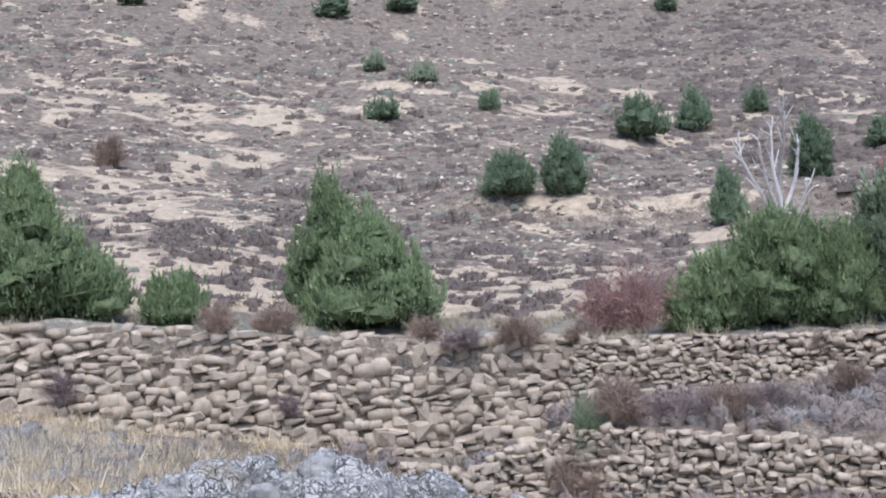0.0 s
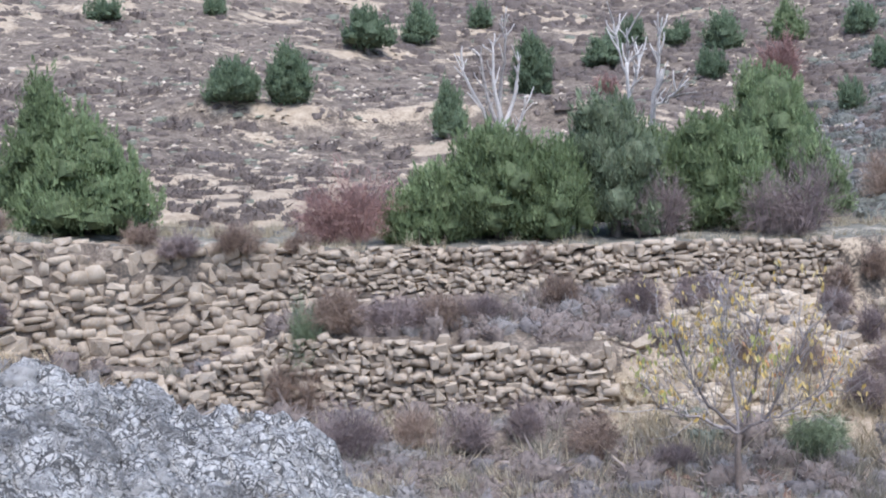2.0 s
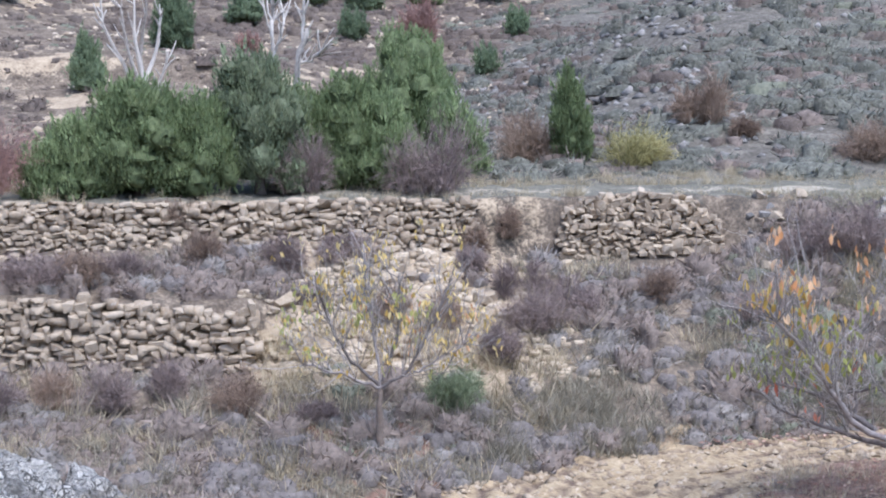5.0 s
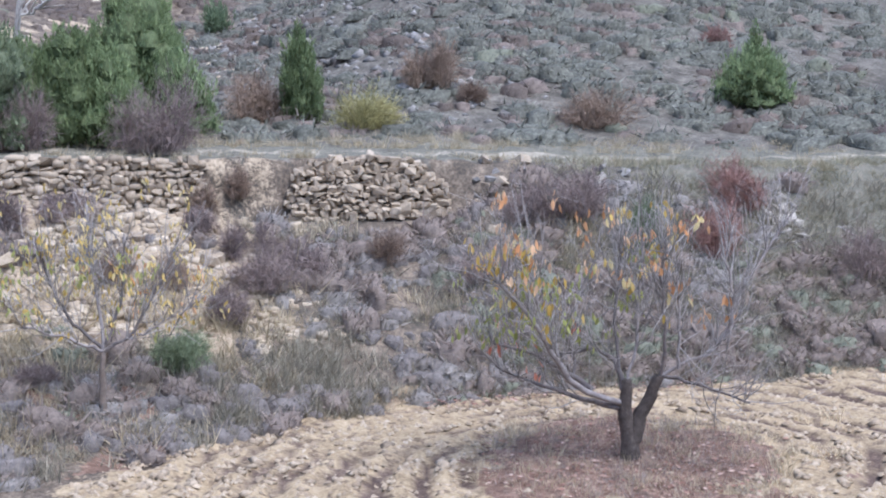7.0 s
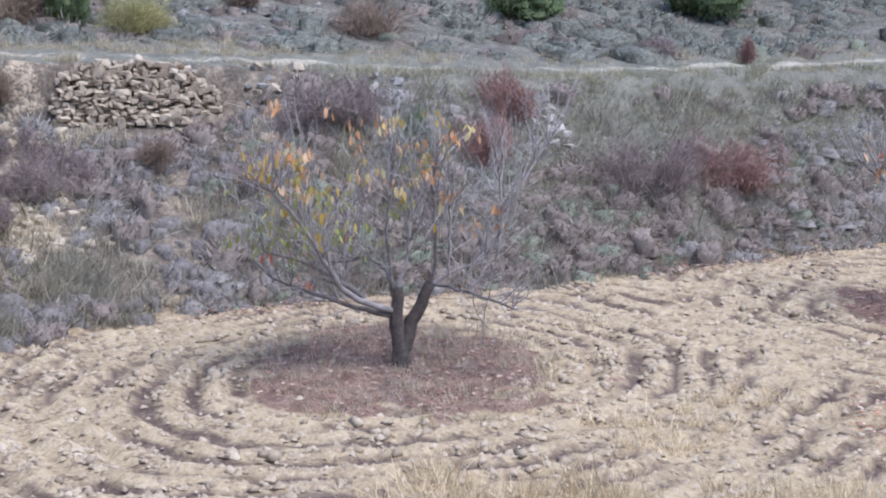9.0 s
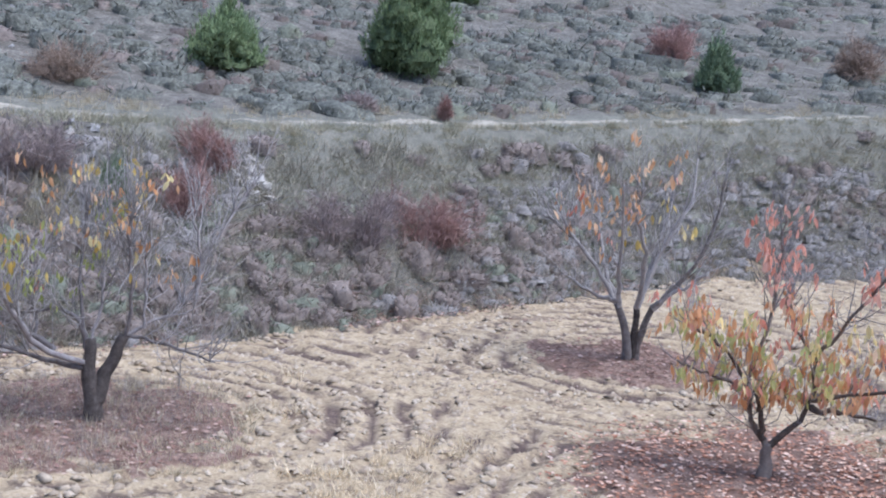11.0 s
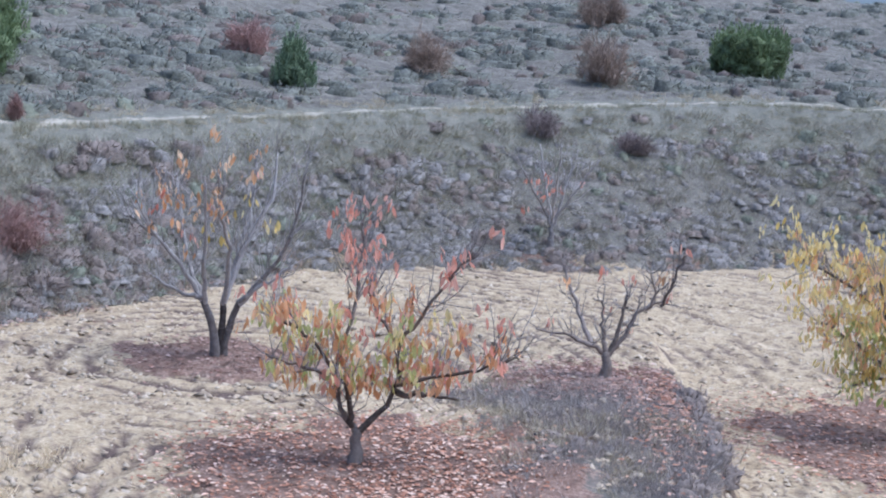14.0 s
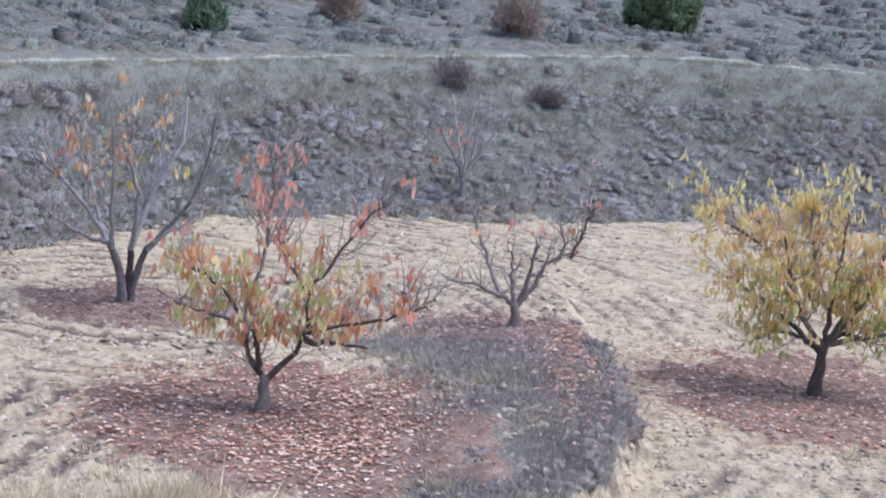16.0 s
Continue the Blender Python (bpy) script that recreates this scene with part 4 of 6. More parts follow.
for az, el, w, h, shape, mat, n, sd in (
        (4.8, 1.55, 1.75, 2.1, "column", JUNIPER_DARK, 3500, 31), (2.8, 1.75, 2.3, 1.6, "round", JUNIPER_DARK, 3000, 32),
        (7.8, 3.25, 2.1, 1.75, "round", JUNIPER_DARK, 2200, 33), (9.8, 3.45, 1.5, 1.55, "cone", JUNIPER_DARK, 1800, 34),
        (12.1, 3.85, 0.9, 0.75, "round", JUNIPER_DARK, 900, 35), (2.3, 5.0, 0.85, 0.65, "round", JUNIPER_DARK, 900, 36),
        (-1.7, 5.05, 1.4, 0.7, "round", JUNIPER_DARK, 1100, 37), (13.9, 1.2, 1.6, 2.2, "column", JUNIPER_DARK, 2500, 38),
        (20.5, 1.35, 1.1, 1.0, "round", JUNIPER_DARK, 1300, 39), (17.7, 2.75, 1.0, 0.95, "round", JUNIPER_DARK, 1000, 40),
        (16.6, 2.1, 1.8, 1.15, "round", JUNIPER_DARK, 1300, 41), (20.95, 2.35, 1.5, 1.3, "round", JUNIPER_DARK, 1500, 42),
        (23.3, 2.4, 1.5, 1.5, "cone", JUNIPER, 1500, 43), (19.3, 2.7, 1.3, 0.7, "round", JUNIPER_DARK, 900, 44),
        (25.9, 2.5, 1.4, 1.1, "round", JUNIPER_DARK, 1200, 45), (26.6, 1.2, 1.0, 1.0, "round", JUNIPER_DARK, 1000, 46),
        (28.45, -3.55, 1.55, 3.25, "column", JUNIPER, 3500, 47), (25.4, -0.15, 0.95, 0.95, "round", JUNIPER_DARK, 1000, 48),
        (29.8, 2.6, 1.0, 1.7, "round", JUNIPER_DARK, 1200, 49), (31.2, 2.9, 1.2, 1.4, "round", JUNIPER_DARK, 1200, 50),
        (33.2, 2.9, 3.0, 2.0, "round", JUNIPER_DARK, 2400, 51), (36.0, 3.0, 2.6, 1.9, "round", JUNIPER_DARK, 2000, 52),
        (-3.2, 9.0, 1.5, 0.9, "round", JUNIPER_DARK, 900, 53), (-0.6, 9.0, 1.3, 0.8, "round", JUNIPER_DARK, 700, 54),
        (9.2, 7.9, 0.9, 0.6, "round", JUNIPER_DARK, 500, 55), (19.3, 4.95, 1.1, 0.75, "round", JUNIPER_DARK, 700, 56),
        (27.4, 4.55, 0.9, 0.5, "round", JUNIPER_DARK, 500, 57), (-10.6, 10.1, 1.2, 0.7, "round", JUNIPER_DARK, 500, 58),
        (-0.1, 6.3, 1.3, 0.5, "round", JUNIPER_GREY, 700, 59), (-1.9, 6.9, 0.9, 0.5, "round", JUNIPER_GREY, 500, 60),
        (45.2, -3.1, 3.4, 2.0, "round", JUNIPER, 3500, 61), (45.3, -2.9, 1.5, 2.5, "cone", JUNIPER, 2000, 62),
        (52.2, -2.9, 3.8, 5.4, "cone", JUNIPER, 8000, 63), (53.9, -0.2, 1.4, 2.3, "cone", JUNIPER, 2000, 64),
        (60.4, 0.55, 1.1, 1.3, "round", JUNIPER_DARK, 1200, 65), (63.5, -2.75, 1.7, 1.7, "cone", JUNIPER_DARK, 2500, 66),
        (80.3, -1.3, 2.75, 1.75, "block", JUNIPER, 6000, 67), (81.35, 1.65, 1.1, 0.85, "round", JUNIPER_DARK, 900, 68), (82.3, 1.7, 0.9, 0.4, "round", JUNIPER_DARK, 500, 69)):
    juniper(az, el, w, h, shape, mat, n, sd)


# ---- leafless and turning shrubs ----
def shrub_parts(h, w, seed, n, mat, width=0.006):
    """A fuzzy dome of branching twigs, one mesh for each of its four stools."""
    rng = np.random.default_rng(seed)
    a, e = rng.uniform(0, 2 * math.pi, n), np.arccos(rng.uniform(0.02, 0.98, n))
    reach = rng.uniform(0.55, 1.0, n)
    tip = np.stack([np.sin(e) * np.cos(a) * w / 2, np.sin(e) * np.sin(a) * w / 2, np.cos(e) ** 0.7 * h], -1) * reach[:, None]
    tip *= 1 + 0.18 * np.sin(a * 3 + seed)[:, None]
    stool = rng.integers(4, size=n)
    off = np.concatenate([rng.normal(size=(4, 2)) * w * 0.17, np.zeros((4, 1))], 1)[stool]
    tip = tip * rng.uniform(0.6, 1.05, 4)[stool][:, None] * [0.8, 0.8, 1] + off
    tip[:, 2] = np.abs(tip[:, 2]) + 0.03
    foot = rng.normal(size=(n, 3)) * [w * 0.06, w * 0.06, 0] + [0, 0, -0.05] + off * 0.8
    mid = foot * 0.45 + tip * 0.55 + np.array([0, 0, 0.12 * h]) + rng.normal(size=(n, 3)) * 0.04 * w
    ends = []
    for k in range(8):
        u = rng.uniform(0.1, 1.0, (n, 1))
        a0 = mid + (tip - mid) * u
        way = (tip - mid)
        way = way / (np.linalg.norm(way, axis=1)[:, None] + 1e-9) + rng.normal(size=(n, 3)) * 0.7 + [0, 0, 0.25]
        way /= np.linalg.norm(way, axis=1)[:, None]
        b0 = a0 + way * rng.uniform(0.07, 0.19, (n, 1)) * (0.4 + h)
        b0[:, 2] = np.maximum(b0[:, 2], 0.0)
        ends.append((a0, b0))
    meshes = []
    for k in range(4):
        m = stool == k
        c = m.sum()
        pieces = [slivers(rng, foot[m], mid[m], np.full(c, width * 1.6)), slivers(rng, mid[m], tip[m], np.full(c, width))]
        pieces += [spikes_of(rng, a0[m], b0[m], np.full(c, width * 0.8)) for a0, b0 in ends]
        meshes.append(mesh_of("branch", *joined(pieces), mat))
    return meshes


def shrub(az, el, w_deg, h_deg, mat, seed, label, n=420, start=16.0, name="shrub", category="bush", d=None):
    if d is None:
        az, d = spot(az, el, start)
    slant = math.hypot(d, EYE[2])
    ob = thing(name, place(az, d), seed * 31 % 360, label, category, "shrubs of the terraces")
    for me in shrub_parts(radians(h_deg) * slant * 1.2, radians(w_deg) * slant, seed, n, mat, 0.0066 * slant / 34):
        part("branch", me, ob)
    return ob


RED, BROWN, PURPLE = "leafless reddish-brown shrub of fine twigs", "dry brown bush of fine upright twigs", "leafless purple-brown shrub of fine twigs"
for k, (az, el, w, h, mat, label, start) in enumerate((
        (6.1, -3.9, 4.3, 2.5, TWIG_RED, RED, 33), (7.6, -2.9, 1.6, 1.2, TWIG_PURPLE, PURPLE, 36), (10.4, -4.2, 1.6, 1.2, TWIG_RED, RED, 33),
        (18.2, -4.4, 2.7, 2.3, TWIG_PURPLE, PURPLE, 33), (22.6, -4.5, 3.5, 2.7, TWIG_PURPLE, PURPLE, 33),
        (26.7, -3.6, 2.3, 1.8, TWIG_BROWN, RED, 33), (31.0, -3.8, 2.8, 1.7, TWIG_YELLOW, "yellowing shrub beside the track", 33),
        (33.3, -2.3, 2.4, 1.9, TWIG_BROWN, "brown and orange shrub on the slope", 33), (34.9, -2.9, 1.5, 0.8, TWIG_BROWN, RED, 33),
        (39.8, -3.9, 2.9, 1.6, TWIG_BROWN, BROWN, 35), (43.9, -1.0, 1.3, 1.0, TWIG_RED, RED, 36), (50.3, -4.4, 1.9, 0.9, TWIG_PURPLE, PURPLE, 36),
        (53.6, -4.5, 0.8, 0.8, TWIG_RED, RED, 36), (62.2, -1.8, 1.7, 1.2, TWIG_RED, RED, 46), (69.0, -2.0, 2.5, 1.5, TWIG_BROWN, BROWN, 50),
        (75.5, -1.9, 2.5, 1.6, TWIG_BROWN, BROWN, 54), (57.8, 0.8, 1.0, 0.8, TWIG_BROWN, BROWN, 46), (74.5, 0.2, 1.6, 1.2, TWIG_BROWN, BROWN, 54),
        (52.7, -9.3, 3.9, 2.7, TWIG_RED, RED, 30), (50.2, -9.5, 4.0, 2.2, TWIG_PURPLE, RED, 30), (43.7, -8.7, 2.9, 2.3, TWIG_RED, RED, 29),
        (44.5, -6.9, 2.7, 1.7, TWIG_RED, RED, 30), (39.4, -7.3, 3.4, 1.7, TWIG_PURPLE, PURPLE, 29), (36.8, -7.3, 2.6, 1.1, TWIG_PURPLE, PURPLE, 29),
        (41.0, -8.5, 1.4, 2.6, JUNIPER_DARK, "dark green ivy-clad thorn bush on the slope", 29),
        (13.2, -5.8, 1.1, 1.2, TWIG_BROWN, BROWN, 30), (5.9, -7.1, 3.1, 1.9, TWIG_BROWN, BROWN, 29.6), (9.9, -7.1, 2.4, 1.6, TWIG_BROWN, BROWN, 29.6),
        (4.9, -8.6, 1.9, 2.0, JUNIPER_GREY, "grey-green bush growing at the wall's foot", 26), (4.2, -9.9, 1.6, 1.6, TWIG_BROWN, BROWN, 26),
        (25.7, -6.4, 1.4, 1.1, TWIG_BROWN, BROWN, 29), (24.4, -6.9, 1.3, 0.9, TWIG_BROWN, BROWN, 29), (21.3, -9.1, 1.3, 1.5, TWIG_BROWN, BROWN, 26), (23.6, -9.6, 1.6, 1.2, TWIG_BROWN, BROWN, 26), (26.0, -8.4, 2.0, 1.5, TWIG_PURPLE, PURPLE, 27), (24.6, -7.7, 1.5, 1.0, TWIG_PURPLE, PURPLE, 28), (27.3, -10.0, 2.4, 1.8, TWIG_PURPLE, PURPLE, 26),
        (-8.5, -2.9, 1.9, 1.0, TWIG_BROWN, BROWN, 31.4), (-6.8, -3.0, 1.5, 0.9, TWIG_BROWN, BROWN, 31.4), (-1.5, -3.8, 2.0, 0.9, TWIG_BROWN, BROWN, 31.4), (0.7, -4.0, 1.9, 0.8, TWIG_PURPLE, PURPLE, 31.4),
        (2.8, -4.1, 1.6, 0.8, TWIG_BROWN, BROWN, 31.4), (4.6, -4.3, 1.4, 0.6, TWIG_BROWN, BROWN, 31.4),
        (17.2, -7.2, 2.4, 1.2, TWIG_PURPLE, PURPLE, 29), (-5.6, -6.4, 2.0, 1.3, TWIG_PURPLE, PURPLE, 26), (-14.3, -4.9, 1.5, 1.0, TWIG_PURPLE, PURPLE, 24),
        (8.4, -7.2, 2.3, 1.2, TWIG_PURPLE, PURPLE, 29.6), (11.6, -7.1, 2.2, 1.2, TWIG_PURPLE, PURPLE, 29.6), (14.6, -7.0, 2.2, 1.2, TWIG_BROWN, BROWN, 29.4),
        (19.6, -6.9, 2.0, 1.1, TWIG_PURPLE, PURPLE, 29.4), (6.0, -11.8, 3.0, 1.9, TWIG_PURPLE, PURPLE, 22), (8.6, -11.5, 2.6, 1.7, TWIG_BROWN, BROWN, 22),
        (10.9, -11.7, 2.6, 1.6, TWIG_PURPLE, PURPLE, 22), (13.2, -11.6, 2.3, 1.5, TWIG_PURPLE, PURPLE, 22), (15.6, -12.2, 2.4, 1.4, TWIG_BROWN, BROWN, 22),
        (18.2, -12.9, 1.5, 0.9, TWIG_PURPLE, PURPLE, 22), (23.5, -12.4, 2.6, 1.6, JUNIPER_GREY, "low grey-green bush above the field", 22), (25.5, -11.0, 2.2, 1.3, TWIG_PURPLE, PURPLE, 24),
        (28.6, -9.6, 2.2, 1.4, TWIG_PURPLE, PURPLE, 26), (31.6, -8.8, 2.0, 1.3, TWIG_BROWN, BROWN, 27), (35.6, -9.4, 2.0, 1.2, TWIG_PURPLE, PURPLE, 27),
        (72.6, -4.0, 2.3, 0.9, TWIG_PURPLE, "dark bush with a few red leaves under the track", 44), (76.5, -4.4, 1.8, 0.9, TWIG_PURPLE, PURPLE, 44),
        (16.4, 1.0, 1.2, 0.9, TWIG_RED, RED, 40), (22.6, 0.9, 2.0, 1.4, TWIG_RED, RED, 40), (-11.8, 4.2, 1.4, 1.3, TWIG_BROWN, BROWN, 40))):
    vary = random.Random(900 + k)
    shrub(az + vary.uniform(-0.35, 0.35), el + vary.uniform(-0.2, 0.2) * (start < 30), w * vary.uniform(0.8, 1.25), h * vary.uniform(0.8, 1.2), mat, 200 + k, label, 470 if w > 1.4 else 280, start)


# ---- low cushion scrub, tussocks and stones that cover the slopes ----
def cushion(seed, spikes=46, flat=1.0, seg=9, rings=4, fuzz=1.0):
    """One hummock about a metre wide: a soft lumpy cushion with a fuzz of short pale-tipped stems."""
    rng = np.random.default_rng(seed)
    v, f = dome(seg, rings)
    ph = rng.uniform(0, 6.28, 4)

    def swell(p):
        a = np.arctan2(p[:, 1], p[:, 0])
        return (1 + 0.2 * np.sin(2 * a + ph[0]) + 0.18 * np.sin(3 * a + ph[1]) + 0.2 * np.sin(5 * p[:, 2] + 2 * a + ph[2]))[:, None]
    shape = np.array([0.46, 0.46, 0.4 * flat])
    d = rng.normal(size=(spikes, 3))
    d[:, 2] = np.abs(d[:, 2]) * 1.1 - 0.15
    d /= np.linalg.norm(d, axis=1)[:, None]
    base = d * shape * swell(d) * 0.93
    tip = base + (d * 0.8 + [0, 0, 0.4] + rng.normal(size=(spikes, 3)) * 0.45) * rng.uniform(0.08, 0.26, (spikes, 1)) * fuzz
    v = v * shape * swell(v) * (1 + 0.06 * rng.normal(size=(len(v), 1)))
    v[:seg] = v[:seg] * [0.9, 0.9, 1] - [0, 0, 0.3]
    sv, sf = spikes_of(rng, base, tip, rng.uniform(0.008, 0.02, spikes) * (0.6 if spikes > 300 else 2.0 if spikes > 60 else 1.6))
    vv, ff = joined([(v, f), (sv, sf)])
    # stem ends lighter than the body: light and depth put into the colour
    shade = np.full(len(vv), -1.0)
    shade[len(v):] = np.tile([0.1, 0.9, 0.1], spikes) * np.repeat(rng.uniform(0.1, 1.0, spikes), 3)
    return vv, ff, shade


def tussock(seed, blades=34, spread=0.3, height=1.0):
    rng = np.random.default_rng(seed)
    base = rng.normal(size=(blades, 3)) * [0.3, 0.3, 0]
    base[:, 2] = -0.08
    ln = height * rng.uniform(0.3, 1.0, blades)
    tip = base + np.stack([rng.normal(size=blades) * spread, rng.normal(size=blades) * spread, ln], -1)
    return spikes_of(rng, base, tip, rng.uniform(0.012, 0.026, blades))


def cover(name, label, category, mat, templates, n, az0, az1, d0, d1, size, squash, seed, keep=None, sink=0.0, far=False, grow=False):
    """Strew templates over a stretch of the plan; keep(az, d, x, y) gives the chance of growth."""
    rng = np.random.default_rng(seed)
    az = rng.uniform(az0, az1, n)
    if callable(d0):
        lo, hi = d0(az), d1(az)
        d = lo + rng.uniform(0, 1, n) * (hi - lo)
    else:
        d = np.sqrt(rng.uniform(d0 ** 2, d1 ** 2, n)) if not far else np.exp(rng.uniform(math.log(d0), math.log(d1), n))
    x, y = plan(az, d)
    if keep is not None:
        ok = rng.uniform(0, 1, n) < keep(az, d, x, y)
        az, d, x, y = az[ok], d[ok], x[ok], y[ok]
    z = lie(az, d) - sink
    s = rng.uniform(size[0], size[1], len(az)) * rng.uniform(0.75, 1.2, len(az)) * (np.clip(0.2 + d / 75, 0.5, 1.6) if grow else 1.0)
    pieces = []
    pick = rng.integers(len(templates), size=len(az))
    for k, t in enumerate(templates):
        m = pick == k
        if m.any():
            pieces.append(scattered(t, np.stack([x, y, z], -1)[m], s[m], rng.uniform(0, 6.28, m.sum()), rng.uniform(squash[0], squash[1], m.sum()), rng))
    tips = None
    if len(templates[0]) == 3:
        tips = np.concatenate([np.tile(t[2], (pick == k).sum()) for k, t in enumerate(templates)])
    ob = new(name, mesh_of(name, *joined(pieces), mat, tips is not None, tip=tips))
    return tagged(ob, label, category, kind="stuff")


CUSH = [cushion(k, 32, 0.85, 8, 2) for k in range(9)]
CUSH_MED = [cushion(30 + k, 72, 0.9, 8, 2) for k in range(9)]
CUSH_SMALL = [cushion(10 + k, 12, 0.85, 7, 2) for k in range(9)]
CUSH_SOFT = [cushion(50 + k, 100, 1.0, 10, 3, 0.5) for k in range(7)]
CUSH_FINE = [cushion(20 + k, 110, 1.0, 10, 4) for k in range(9)]
TUSS = [tussock(40 + k) for k in range(4)]
TURF = [tussock(44 + k, 14, 0.35, 0.8) for k in range(5)]
STONE_T = [arrays(m) for m in STONES[:3]]


def chip(seed):
    rng = np.random.default_rng(seed)
    v = np.array([(1, 0, 0), (-1, 0, 0), (0, 1, 0), (0, -1, 0), (0, 0, 1), (0, 0, -1)], float) * 0.5
    v = v + rng.normal(size=v.shape) * 0.1
    f = np.array([(0, 2, 4), (2, 1, 4), (1, 3, 4), (3, 0, 4), (2, 0, 5), (1, 2, 5), (3, 1, 5), (0, 3, 5)])
    return v, f


CHIPS = [chip(60 + k) for k in range(6)]
CRUMBS = [(v, f[:4]) for v, f in CHIPS]


def on_slope(az, d, x, y):
    """The terrace slope between field and track, not on the walls."""
    td, fd = track_d(az), foot_d(az)
    ok = (d < td - 0.6) & (d > fd - 0.2)
    walls = ((az < 4.5) & (d > td - 1.3)) | ((az > 2.8) & (az < 16.2) & (np.abs(d - low_d(az)) < 0.7)) | ((az > 4) & (az < 24.6) & (d > td - 1.0)) | ((az > 27.6) & (az < 34) & (d > td - 1.1))
    return np.where(ok & ~walls, 1.0 - 0.93 * smooth(0.25, 0.6, slip_at(az, d, x, y)), 0.0)


def left_hill(az, d, x, y):
    clump = smooth(-0.4, 0.4, fbm(x / 11, y / 11, 3, 91))
    return np.where(d > track_d(az) + 3.2, (1 - smooth(24, 29, az)) * (0.95 - 0.6 * clump) * (0.35 + 0.65 * smooth(42, 52, d)), 0)


def right_hill(az, d, x, y):
    return np.where(d > track_d(az) + 2.6, smooth(23, 27, az) * (0.22 + 0.93 * smooth(-0.35, 0.25, fbm(x / 3.6, y / 3.6, 3, 95))), 0)


def slope_low(az):
    return foot_d(az) - 0.2


def slope_high(az):
    return track_d(az) - 0.6


def upper_grass(az, d, x, y):
    """Where the smooth sward under the track takes over from scrub."""
    return on_slope(az, d, x, y) * (1 - 0.9 * smooth(0.0, 1.0, d - track_d(az) + 2.6) * smooth(40, 48, az))


def patchy(seed, scale=3.0, base=None):
    grow = base or on_slope
    return lambda az, d, x, y: grow(az, d, x, y) * smooth(-0.35, 0.35, fbm(x / scale, y / scale, 3, seed))


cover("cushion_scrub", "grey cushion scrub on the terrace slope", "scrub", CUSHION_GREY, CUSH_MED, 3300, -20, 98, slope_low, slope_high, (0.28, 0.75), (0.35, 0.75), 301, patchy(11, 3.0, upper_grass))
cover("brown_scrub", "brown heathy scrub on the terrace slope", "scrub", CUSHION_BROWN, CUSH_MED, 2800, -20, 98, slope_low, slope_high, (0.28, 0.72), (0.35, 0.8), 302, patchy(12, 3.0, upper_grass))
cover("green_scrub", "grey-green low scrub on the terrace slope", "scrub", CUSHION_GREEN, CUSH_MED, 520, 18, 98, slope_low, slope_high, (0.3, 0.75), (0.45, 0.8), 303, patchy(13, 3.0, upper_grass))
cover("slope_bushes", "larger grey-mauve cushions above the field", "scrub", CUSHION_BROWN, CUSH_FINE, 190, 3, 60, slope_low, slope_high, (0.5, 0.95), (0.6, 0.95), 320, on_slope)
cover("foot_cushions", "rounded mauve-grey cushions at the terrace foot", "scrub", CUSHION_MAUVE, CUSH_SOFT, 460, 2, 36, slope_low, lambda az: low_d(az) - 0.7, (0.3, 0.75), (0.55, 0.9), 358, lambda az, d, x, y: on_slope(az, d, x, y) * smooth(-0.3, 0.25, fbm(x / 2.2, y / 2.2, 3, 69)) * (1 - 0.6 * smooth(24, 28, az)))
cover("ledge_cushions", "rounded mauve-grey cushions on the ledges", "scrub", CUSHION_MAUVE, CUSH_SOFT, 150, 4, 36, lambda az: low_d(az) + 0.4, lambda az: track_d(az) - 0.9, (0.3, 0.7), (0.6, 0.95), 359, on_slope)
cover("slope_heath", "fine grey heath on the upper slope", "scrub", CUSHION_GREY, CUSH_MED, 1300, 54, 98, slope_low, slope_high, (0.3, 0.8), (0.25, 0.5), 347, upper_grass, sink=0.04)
cover("slope_turf", "short grey grass between the heath cushions", "grass", GRASS_GREY, TURF, 7800, 40, 98, slope_low, slope_high, (0.26, 0.5), (0.4, 0.8), 354, on_slope)
cover("hill_turf", "faded green grass between the hummocks of heath", "grass", SWARD, TURF, 5500, 46, 98, 36, 100, (0.3, 0.6), (0.4, 0.8), 355, lambda az, d, x, y: np.where(d > track_d(az) + 2.6, smooth(48, 56, az), 0), far=True)
cover("slope_grass", "faded dry grass on the terrace slope", "grass", GRASS_GREY, TUSS, 2000, -20, 98, slope_low, slope_high, (0.35, 0.65), (0.6, 1.0), 304, on_slope)
cover("hill_tufts", "low brown-grey tufts on the sandy hillside", "scrub", TUFT, CUSH_SMALL, 7600, -20, 30, 35, 155, (0.2, 0.62), (0.45, 0.8), 305, left_hill, far=True, grow=True)
cover("hill_tufts", "low grey-green tufts on the sandy hillside", "scrub", CUSHION_GREEN, CUSH_SMALL, 2200, -20, 30, 35, 155, (0.22, 0.6), (0.35, 0.7), 306, left_hill, far=True, grow=True)
cover("hill_cushions", "larger brown cushions on the sandy hillside", "scrub", TUFT, CUSH_MED, 640, -20, 28, 38, 110, (0.6, 1.25), (0.45, 0.8), 318, left_hill, far=True)
cover("sand_tufts", "round mauve-grey cushions on bare sand", "scrub", TUFT, CUSH_MED, 620, -20, 14, 34.5, 52, (0.3, 0.75), (0.55, 0.9), 357, lambda az, d, x, y: np.where(d > track_d(az) + 2.6, smooth(-0.6, 0.1, fbm(x / 3, y / 3, 3, 67)), 0))
cover("hill_scrub", "dense grey-brown scrub high in the valley", "scrub", TUFT, CUSH_SMALL, 4200, 1, 30, 66, 155, (0.5, 1.5), (0.4, 0.7), 356,
      lambda az, d, x, y: smooth(2, 12, az) * smooth(-0.4, 0.2, fbm(x / 10, y / 6, 3, 66)), far=True)
